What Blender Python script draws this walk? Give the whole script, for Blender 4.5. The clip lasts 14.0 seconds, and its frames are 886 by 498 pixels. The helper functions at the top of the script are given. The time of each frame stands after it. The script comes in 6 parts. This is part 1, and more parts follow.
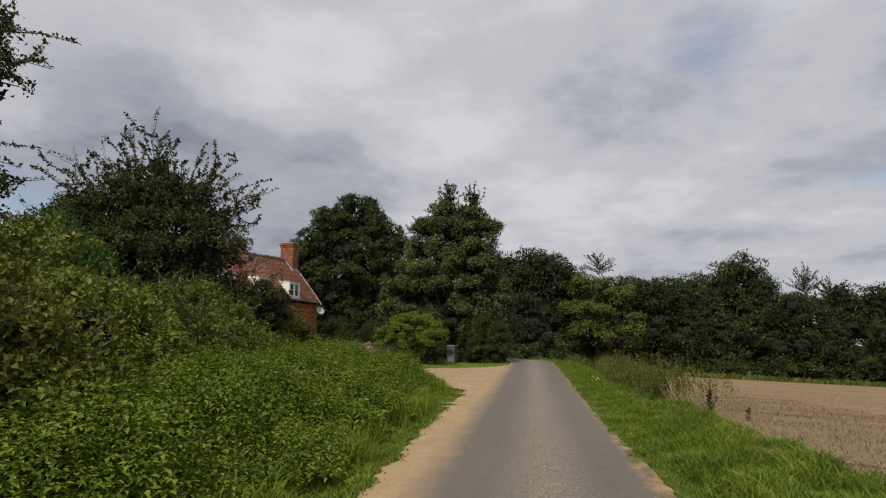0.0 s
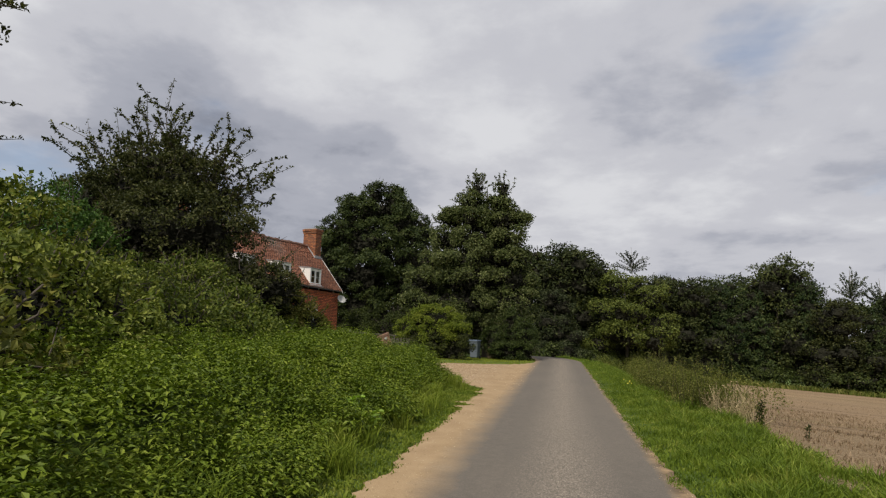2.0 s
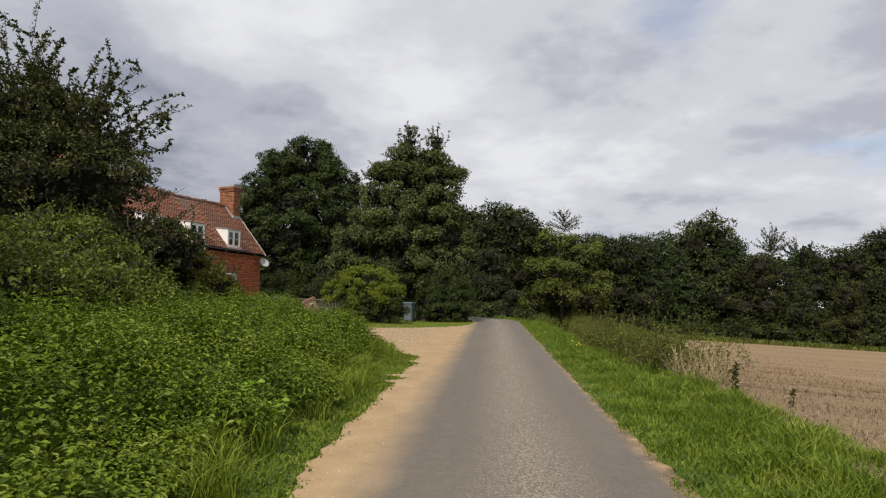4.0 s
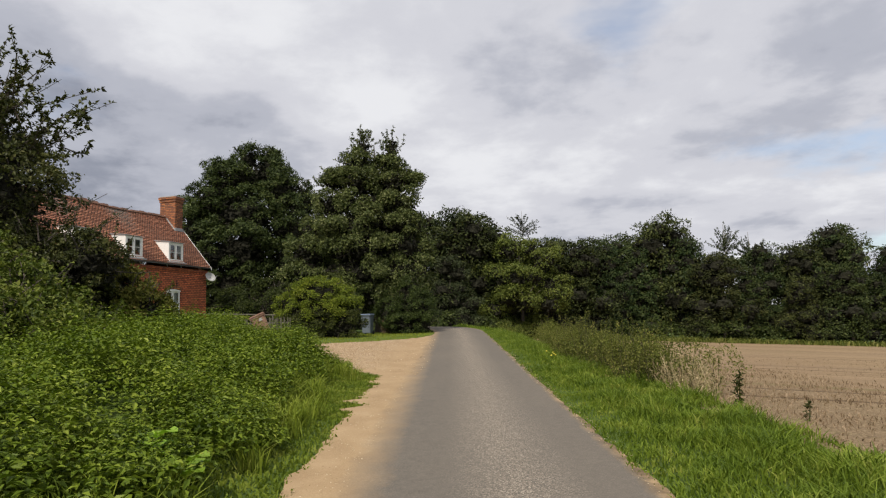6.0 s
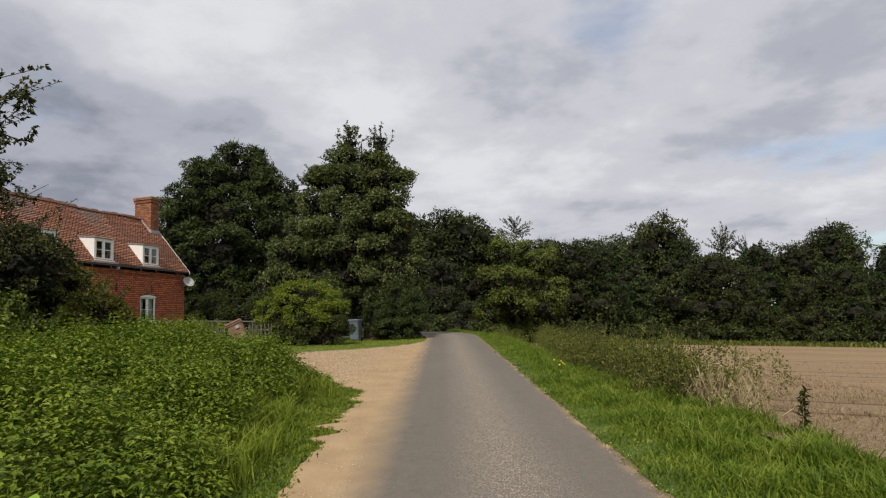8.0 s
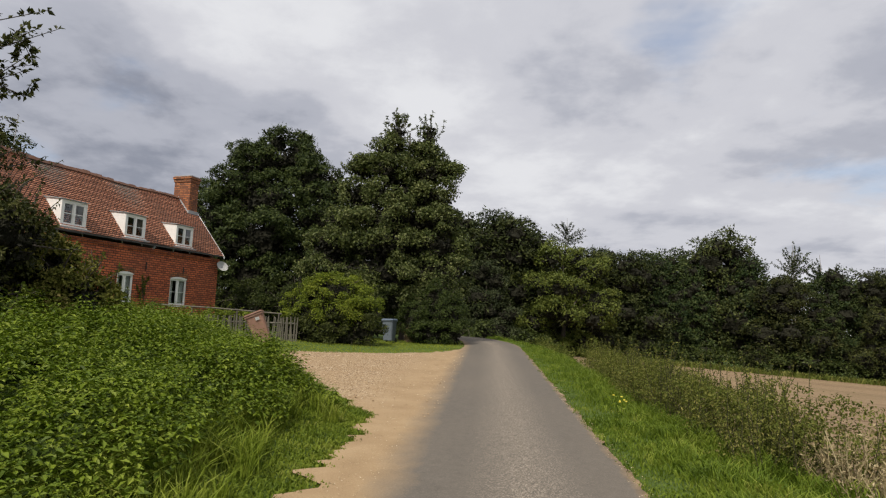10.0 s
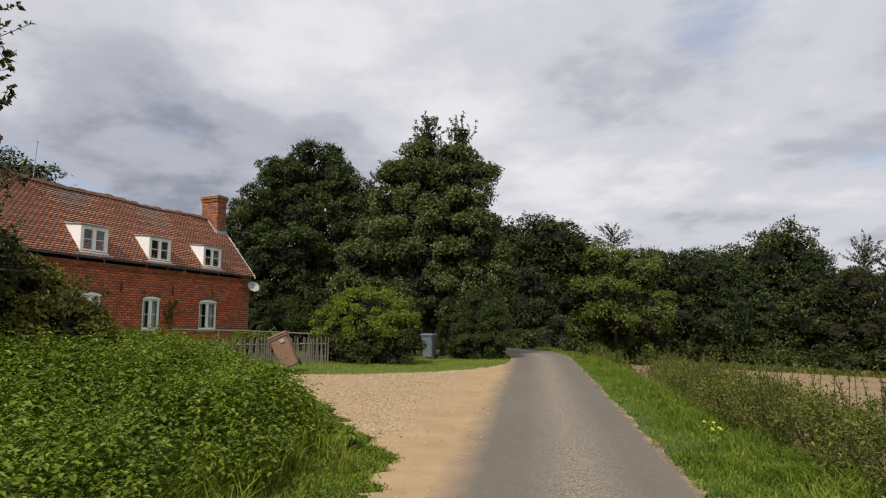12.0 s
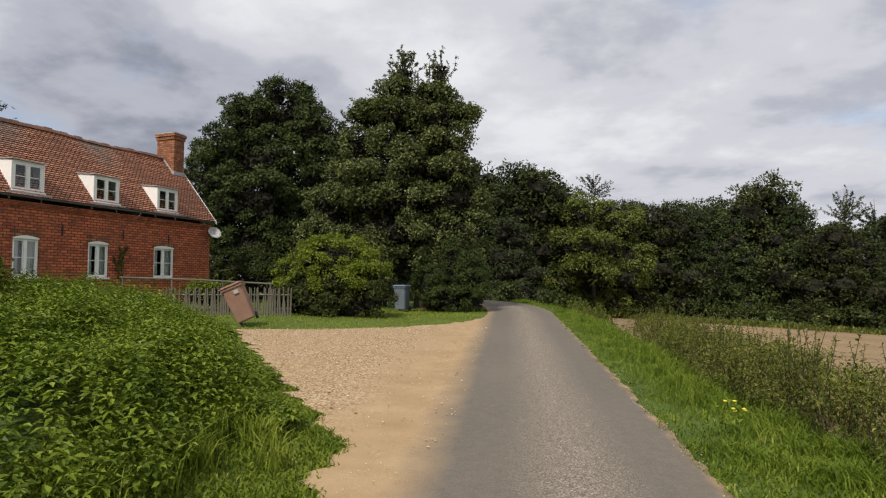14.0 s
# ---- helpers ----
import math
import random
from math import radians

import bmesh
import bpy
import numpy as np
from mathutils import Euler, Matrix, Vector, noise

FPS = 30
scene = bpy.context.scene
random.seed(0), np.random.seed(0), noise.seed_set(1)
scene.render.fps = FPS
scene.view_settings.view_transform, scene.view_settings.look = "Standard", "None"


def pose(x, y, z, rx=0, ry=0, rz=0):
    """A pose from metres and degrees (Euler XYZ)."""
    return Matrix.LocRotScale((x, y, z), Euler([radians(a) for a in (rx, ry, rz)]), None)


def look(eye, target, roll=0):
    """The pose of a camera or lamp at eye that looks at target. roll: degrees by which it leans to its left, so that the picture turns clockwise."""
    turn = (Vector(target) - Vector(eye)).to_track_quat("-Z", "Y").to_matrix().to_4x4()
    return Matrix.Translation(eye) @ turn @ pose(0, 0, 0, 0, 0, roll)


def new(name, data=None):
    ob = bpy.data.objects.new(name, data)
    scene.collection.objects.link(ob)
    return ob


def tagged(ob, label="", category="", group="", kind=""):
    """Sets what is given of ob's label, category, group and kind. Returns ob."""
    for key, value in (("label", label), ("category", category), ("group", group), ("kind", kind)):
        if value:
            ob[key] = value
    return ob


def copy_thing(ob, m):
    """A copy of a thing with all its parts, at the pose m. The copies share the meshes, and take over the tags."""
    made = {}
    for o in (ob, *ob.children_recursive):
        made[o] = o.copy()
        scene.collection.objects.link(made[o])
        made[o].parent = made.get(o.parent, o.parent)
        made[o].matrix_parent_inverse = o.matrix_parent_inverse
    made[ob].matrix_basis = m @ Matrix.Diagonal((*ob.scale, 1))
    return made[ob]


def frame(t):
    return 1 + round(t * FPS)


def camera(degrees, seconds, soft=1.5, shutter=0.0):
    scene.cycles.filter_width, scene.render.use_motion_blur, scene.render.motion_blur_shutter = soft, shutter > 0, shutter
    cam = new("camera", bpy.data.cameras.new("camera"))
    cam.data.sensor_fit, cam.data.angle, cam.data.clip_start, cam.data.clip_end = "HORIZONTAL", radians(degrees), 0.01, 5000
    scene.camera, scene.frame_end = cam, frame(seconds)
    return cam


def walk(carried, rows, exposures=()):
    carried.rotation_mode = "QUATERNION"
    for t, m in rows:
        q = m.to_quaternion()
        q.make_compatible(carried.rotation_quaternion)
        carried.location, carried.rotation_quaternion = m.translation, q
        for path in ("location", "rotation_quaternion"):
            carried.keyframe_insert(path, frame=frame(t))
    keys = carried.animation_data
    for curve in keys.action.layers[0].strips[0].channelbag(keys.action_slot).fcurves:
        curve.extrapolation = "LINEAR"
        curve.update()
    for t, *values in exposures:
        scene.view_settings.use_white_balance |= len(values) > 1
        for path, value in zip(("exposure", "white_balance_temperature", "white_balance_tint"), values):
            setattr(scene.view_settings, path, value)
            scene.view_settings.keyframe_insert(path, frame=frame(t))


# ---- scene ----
cam = camera(73.5, 14.0, 1.2)
PATH = [
    (0, (0.545, 0.133, 1.314), (0.258, 2.084, 1.648), -0.6),
    (0.5, (0.67, 0.388, 1.335), (0.484, 2.355, 1.645), 3.7),
    (1, (0.553, 0.898, 1.301), (0.471, 2.876, 1.584), 2.4),
    (1.5, (0.473, 1.448, 1.294), (0.138, 3.392, 1.628), -2.1),
    (2, (0.599, 1.508, 1.296), (0.211, 3.445, 1.611), 1.7),
    (2.5, (0.498, 2.041, 1.322), (0.339, 4.011, 1.633), 0.8),
    (5, (0.222, 4.167, 1.322), (0.054, 6.155, 1.465), -0.4),
    (5.5, (0.148, 4.503, 1.414), (0.094, 6.492, 1.62), -1.1),
    (6, (0.154, 4.816, 1.385), (0.133, 6.803, 1.605), -2.0),
    (6.5, (0.117, 5.34, 1.394), (-0.095, 7.316, 1.62), -0.8),
    (7, (0.111, 5.797, 1.439), (0.18, 7.778, 1.707), -0.4),
    (7.5, (0.103, 6.07, 1.378), (0.134, 8.057, 1.61), -3.0),
    (10, (0.233, 8.556, 1.583), (0.079, 10.536, 1.821), 1.9),
    (10.5, (0.284, 8.984, 1.565), (0.167, 10.969, 1.778), 0.2),
    (11, (0.295, 9.431, 1.577), (0.06, 11.406, 1.788), -0.6),
    (11.5, (0.207, 9.836, 1.61), (-0.046, 11.803, 1.865), 0.6),
    (12, (0.208, 10.379, 1.627), (-0.084, 12.338, 1.904), -0.7),
    (12.5, (0.239, 10.533, 1.591), (-0.185, 12.477, 1.786), 0.9),
    (13, (0.174, 11.182, 1.62), (0.024, 13.17, 1.778), 1.2),
    (13.5, (0.153, 11.574, 1.611), (0.018, 13.565, 1.747), -0.7),
    (14, (0.104, 11.981, 1.693), (-0.118, 13.965, 1.803), 0.0),
]
EXPOSURE = [(0, -0.3), (1.5, -0.25), (2.5, -0.15), (5, 0.05), (6.5, 0.0), (7.5, -0.1), (10, -0.05), (14, 0.02)]
walk(cam, [(t, look(eye, target, roll)) for t, eye, target, roll in PATH], EXPOSURE)

# ---- sky and sun ----
world = bpy.data.worlds.new("sky")
scene.world = world
world.use_nodes = True


def set_up(n, kw):
    """The few settings that the nodes here take."""
    if "operation" in kw:
        n.operation = kw["operation"]
    if "data_type" in kw:
        n.data_type = kw["data_type"]
    if "blend_type" in kw:
        n.blend_type = kw["blend_type"]
    if "sky_type" in kw:
        n.sky_type, n.sun_disc = kw["sky_type"], False
    if "offset" in kw:
        n.offset = kw["offset"]
    if "attribute_name" in kw:
        n.attribute_name = kw["attribute_name"]
    return n


# cloud masses, light and dark, placed to suit the view, and the thin places in the cover: direction, tightness, amount
# the first, centred out of view, is added to brighten the cottage front
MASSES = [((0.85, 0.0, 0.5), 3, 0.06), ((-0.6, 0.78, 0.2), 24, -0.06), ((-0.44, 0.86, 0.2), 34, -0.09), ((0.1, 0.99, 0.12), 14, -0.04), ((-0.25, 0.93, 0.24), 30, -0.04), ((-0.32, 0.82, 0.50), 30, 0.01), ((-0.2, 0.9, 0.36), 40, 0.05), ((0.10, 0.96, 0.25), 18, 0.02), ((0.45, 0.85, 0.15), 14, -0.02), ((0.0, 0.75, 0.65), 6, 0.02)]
GAPS = [((0.25, 0.87, 0.42), 150, -0.15), ((0.26, 0.955, 0.145), 110, 0.16), ((0.6, 0.78, 0.2), 80, -0.09), ((0.1, 0.88, 0.46), 70, 0.13), ((-0.01, 0.95, 0.32), 60, 0.13), ((-0.3, 0.9, 0.3), 30, 0.08)]


def wn(kind, **kw):
    return set_up(world.node_tree.nodes.new(kind), kw)


SUN_EL, SUN_AZ = 50.0, 200.0   # degrees; azimuth of the sun from +y, clockwise seen from above
wl = world.node_tree.links
world.node_tree.nodes.clear()
w_co = wn("ShaderNodeTexCoord")
w_sep = wn("ShaderNodeSeparateXYZ")
wl.new(w_co.outputs["Generated"], w_sep.inputs[0])
w_z = wn("ShaderNodeMath", operation="MAXIMUM")
wl.new(w_sep.outputs["Z"], w_z.inputs[0])
w_z.inputs[1].default_value = 0.0
w_za = wn("ShaderNodeMath", operation="ADD")
wl.new(w_z.outputs[0], w_za.inputs[0])
w_za.inputs[1].default_value = 0.2
w_flat = wn("ShaderNodeVectorMath", operation="DIVIDE")
w_comb = wn("ShaderNodeCombineXYZ")
for k in ("X", "Y", "Z"):
    wl.new(w_za.outputs[0], w_comb.inputs[k])
wl.new(w_co.outputs["Generated"], w_flat.inputs[0])
wl.new(w_comb.outputs[0], w_flat.inputs[1])


def cloud_noise(scale, detail, rough, shift, warp=0.0):
    m = wn("ShaderNodeMapping")
    m.inputs["Location"].default_value = shift
    m.inputs["Scale"].default_value = (1, 1, 0.4)
    wl.new(w_flat.outputs[0], m.inputs[0])
    n = wn("ShaderNodeTexNoise")
    n.inputs["Scale"].default_value = scale
    n.inputs["Detail"].default_value = detail
    n.inputs["Roughness"].default_value = rough
    n.inputs["Distortion"].default_value = warp
    wl.new(m.outputs[0], n.inputs["Vector"])
    return n.outputs["Fac"]


def w_ramp(fac, stops):
    r = wn("ShaderNodeValToRGB")
    r.color_ramp.interpolation = "EASE"
    while len(r.color_ramp.elements) < len(stops):
        r.color_ramp.elements.new(0.5)
    for e, (p, c) in zip(r.color_ramp.elements, stops):
        e.position, e.color = p, (*c, 1)
    wl.new(fac, r.inputs[0])
    return r.outputs[0]


big = cloud_noise(1.15, 7.0, 0.52, (1.3, 0.4, 0.2), 0.1)
fine = cloud_noise(3.0, 8.0, 0.58, (4.1, 2.2, 0.0), 0.1)
w_mix = wn("ShaderNodeMix", data_type="FLOAT")
w_mix.inputs[0].default_value = 0.36
wl.new(big, w_mix.inputs[2])
wl.new(fine, w_mix.inputs[3])


def w_math(op, a, b=0.0):
    n = wn("ShaderNodeMath", operation=op)
    for v, i in ((a, 0), (b, 1)):
        if isinstance(v, (int, float)):
            n.inputs[i].default_value = v
        else:
            wl.new(v, n.inputs[i])
    return n.outputs[0]


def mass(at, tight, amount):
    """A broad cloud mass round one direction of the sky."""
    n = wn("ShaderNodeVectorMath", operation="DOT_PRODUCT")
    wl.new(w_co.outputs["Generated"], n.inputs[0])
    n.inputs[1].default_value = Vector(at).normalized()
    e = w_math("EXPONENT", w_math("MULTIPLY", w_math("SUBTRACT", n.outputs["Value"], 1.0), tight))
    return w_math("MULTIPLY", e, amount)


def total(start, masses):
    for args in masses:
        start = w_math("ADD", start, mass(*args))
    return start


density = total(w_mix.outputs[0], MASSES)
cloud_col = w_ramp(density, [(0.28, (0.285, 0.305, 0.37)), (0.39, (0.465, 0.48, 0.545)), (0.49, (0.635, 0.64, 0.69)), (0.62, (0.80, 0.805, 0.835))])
cover = w_ramp(total(cloud_noise(1.1, 6.0, 0.55, (7.3, 3.3, 1.0), 0.2), GAPS), [(0.28, (0.42, 0.42, 0.42)), (0.42, (1, 1, 1))])
w_sky = wn("ShaderNodeTexSky", sky_type="NISHITA")
w_sky.sun_elevation, w_sky.sun_rotation = radians(SUN_EL), radians(SUN_AZ)
bg_sky, bg_cloud, w_ms, w_out = wn("ShaderNodeBackground"), wn("ShaderNodeBackground"), wn("ShaderNodeMixShader"), wn("ShaderNodeOutputWorld")
bg_sky.inputs[1].default_value = 0.15
bg_cloud.inputs[1].default_value = 1.0
wl.new(w_sky.outputs[0], bg_sky.inputs[0])
wl.new(cloud_col, bg_cloud.inputs[0])
wl.new(cover, w_ms.inputs[0])
wl.new(bg_sky.outputs[0], w_ms.inputs[1])
wl.new(bg_cloud.outputs[0], w_ms.inputs[2])
wl.new(w_ms.outputs[0], w_out.inputs[0])

sun_data = bpy.data.lights.new("sun", "SUN")
sun_data.energy, sun_data.angle, sun_data.color = 3.8, radians(3), (1.0, 0.92, 0.80)
sun = new("sun", sun_data)
sa, se = radians(SUN_AZ), radians(SUN_EL)
sun.matrix_world = look((20 * math.sin(sa) * math.cos(se), 20 * math.cos(sa) * math.cos(se), 20 * math.sin(se)), (0, 0, 0))


# ---- materials ----
class Nodes:
    """A small wrapper to write node materials in few lines."""

    def __init__(self, name):
        self.mat = bpy.data.materials.new(name)
        self.mat.use_nodes = True
        self.nt = self.mat.node_tree
        self.bsdf = self.nt.nodes["Principled BSDF"]
        self.out = self.nt.nodes["Material Output"]
        self.co = self.add("ShaderNodeTexCoord").outputs["Object"]

    def add(self, kind, **kw):
        return set_up(self.nt.nodes.new(kind), kw)

    def link(self, a, b):
        self.nt.links.new(a, b)

    def noise(self, scale, detail=4.0, rough=0.55, stretch=(1, 1, 1), turn=0.0):
        m = self.add("ShaderNodeMapping")
        m.inputs["Scale"].default_value = stretch
        if turn:
            m.vector_type = "TEXTURE"
            m.inputs["Scale"].default_value = (1 / stretch[0], 1 / stretch[1], 1 / stretch[2])
            m.inputs["Rotation"].default_value = (0, 0, -turn)
        self.link(self.co, m.inputs[0])
        n = self.add("ShaderNodeTexNoise")
        n.inputs["Scale"].default_value, n.inputs["Detail"].default_value, n.inputs["Roughness"].default_value = scale, detail, rough
        self.link(m.outputs[0], n.inputs["Vector"])
        return n.outputs["Fac"]

    def ramp(self, fac, stops):
        r = self.add("ShaderNodeValToRGB")
        while len(r.color_ramp.elements) < len(stops):
            r.color_ramp.elements.new(0.5)
        for e, (p, c) in zip(r.color_ramp.elements, stops):
            c = (c, c, c) if isinstance(c, (int, float)) else c
            e.position, e.color = p, (*c, 1)
        self.link(fac, r.inputs[0])
        return r.outputs[0]

    def mix(self, fac, a, b, mode="MIX"):
        n = self.add("ShaderNodeMix", data_type="RGBA", blend_type=mode)
        for v, i in ((fac, 0), (a, 6), (b, 7)):
            if isinstance(v, (int, float)):
                n.inputs[i].default_value = v
            elif isinstance(v, tuple):
                n.inputs[i].default_value = (*v, 1)
            else:
                self.link(v, n.inputs[i])
        return n.outputs[2]

    def math(self, op, a, b=0.0):
        n = self.add("ShaderNodeMath", operation=op)
        for v, i in ((a, 0), (b, 1)):
            if isinstance(v, (int, float)):
                n.inputs[i].default_value = v
            else:
                self.link(v, n.inputs[i])
        return n.outputs[0]

    def done(self, colour, rough=0.8, height=None, strength=0.4, dist=0.01, metal=0.0, spec=0.4):
        if isinstance(colour, tuple):
            self.bsdf.inputs["Base Color"].default_value = (*colour, 1)
        else:
            self.link(colour, self.bsdf.inputs["Base Color"])
        if isinstance(rough, (int, float)):
            self.bsdf.inputs["Roughness"].default_value = rough
        else:
            self.link(rough, self.bsdf.inputs["Roughness"])
        self.bsdf.inputs["Metallic"].default_value = metal
        self.bsdf.inputs["Specular IOR Level"].default_value = spec
        if height is not None:
            b = self.add("ShaderNodeBump")
            b.inputs["Strength"].default_value, b.inputs["Distance"].default_value = strength, dist
            self.link(height, b.inputs["Height"])
            self.link(b.outputs[0], self.bsdf.inputs["Normal"])
        return self.mat


def plain(name, c1, c2, scale=6.0, rough=0.7, bump=0.3, dist=0.005, metal=0.0, stretch=(1, 1, 1)):
    """A surface of two close tones, with grain and larger stains."""
    n = Nodes(name)
    grain, stain = n.noise(scale, 6, 0.6, stretch), n.noise(scale * 0.13, 3, 0.5, stretch)
    f = n.math("ADD", n.math("MULTIPLY", grain, 0.6), n.math("MULTIPLY", stain, 0.4))
    return n.done(n.ramp(f, [(0.3, c1), (0.7, c2)]), rough, grain, bump, dist, metal)


def leafy(name, tones, gloss=0.45, through_light=0.25, patch=0.35, scale=0.9):
    """Foliage: every leaf takes its own tone, and whole patches drift in colour."""
    n = Nodes(name)
    geo = n.add("ShaderNodeNewGeometry")
    step = 1.0 / (len(tones) - 1)
    own = n.math("MULTIPLY", geo.outputs["Random Per Island"], 1.0 - patch)
    drift = n.math("MULTIPLY", n.ramp(n.noise(scale, 3, 0.6), [(0.3, 0.0), (0.7, 1.0)]), patch)
    col = n.ramp(n.math("ADD", own, drift), [(i * step, c) for i, c in enumerate(tones)])
    each = n.add("ShaderNodeObjectInfo").outputs["Random"]
    hs = n.add("ShaderNodeHueSaturation")
    n.link(n.math("ADD", n.math("MULTIPLY", each, 0.035), 0.4825), hs.inputs["Hue"])
    n.link(n.math("ADD", n.math("MULTIPLY", n.math("FRACT", n.math("MULTIPLY", each, 7.31)), 0.5), 0.8), hs.inputs["Value"])
    n.link(col, hs.inputs["Color"])
    col = hs.outputs[0]
    n.done(col, gloss, spec=0.14)
    tr = n.add("ShaderNodeBsdfTranslucent")
    n.link(n.mix(1.0, col, (1.25, 1.45, 0.6), "MULTIPLY"), tr.inputs[0])
    ms = n.add("ShaderNodeMixShader")
    ms.inputs[0].default_value = through_light
    n.link(n.bsdf.outputs[0], ms.inputs[1])
    n.link(tr.outputs[0], ms.inputs[2])
    n.link(ms.outputs[0], n.out.inputs[0])
    return n.mat


def brick_mat(name, c1, c2, mortar, bw=0.24, bh=0.095):
    n = Nodes(name)
    sep = n.add("ShaderNodeSeparateXYZ")
    n.link(n.co, sep.inputs[0])
    comb = n.add("ShaderNodeCombineXYZ")
    n.link(n.math("ADD", sep.outputs[0], sep.outputs[1]), comb.inputs[0])
    n.link(sep.outputs[2], comb.inputs[1])
    b = n.add("ShaderNodeTexBrick", offset=0.5)
    n.link(comb.outputs[0], b.inputs["Vector"])
    b.inputs["Color1"].default_value, b.inputs["Color2"].default_value, b.inputs["Mortar"].default_value = (*c1, 1), (*c2, 1), (*mortar, 1)
    b.inputs["Scale"].default_value = 1.0
    b.inputs["Mortar Size"].default_value = 0.017
    b.inputs["Bias"].default_value = -0.1
    b.inputs["Brick Width"].default_value, b.inputs["Row Height"].default_value = bw, bh
    worn = n.mix(n.ramp(n.noise(0.7, 5, 0.6), [(0.42, 0.0), (0.7, 0.45)]), b.outputs[0], (0.22, 0.085, 0.05))
    worn = n.mix(n.ramp(n.noise(5, 4, 0.65), [(0.5, 0.0), (0.75, 0.35)]), worn, (c1[0] * 1.15, c1[1] * 1.5, c1[2] * 1.3))
    relief = n.math("ADD", n.math("SUBTRACT", 1.0, b.outputs["Fac"]), n.math("MULTIPLY", n.noise(16, 4, 0.65), 0.8))
    return n.done(worn, 0.9, relief, 0.9, 0.018)


def tile_mat(name):
    n = Nodes(name)
    sep = n.add("ShaderNodeSeparateXYZ")
    n.link(n.co, sep.inputs[0])
    comb = n.add("ShaderNodeCombineXYZ")
    n.link(sep.outputs[0], comb.inputs[0])
    n.link(sep.outputs[2], comb.inputs[1])
    b = n.add("ShaderNodeTexBrick", offset=0.5)
    n.link(comb.outputs[0], b.inputs["Vector"])
    # dark row lines paint in the weak shadow below each course
    b.inputs["Color1"].default_value, b.inputs["Color2"].default_value, b.inputs["Mortar"].default_value = (0.62, 0.27, 0.155, 1), (0.42, 0.175, 0.105, 1), (0.06, 0.032, 0.024, 1)
    b.inputs["Scale"].default_value, b.inputs["Mortar Size"].default_value = 1.0, 0.02
    b.inputs["Brick Width"].default_value, b.inputs["Row Height"].default_value = 0.17, 0.0841
    c = n.mix(n.ramp(n.noise(0.9, 5, 0.65), [(0.55, 0.0), (0.85, 0.2)]), b.outputs[0], (0.20, 0.12, 0.085))
    c = n.mix(n.ramp(n.noise(14, 3, 0.6), [(0.5, 0.0), (0.8, 0.5)]), c, (0.42, 0.20, 0.12))
    return n.done(c, 0.85, n.math("SUBTRACT", 1.0, b.outputs["Fac"]), 0.4, 0.01)


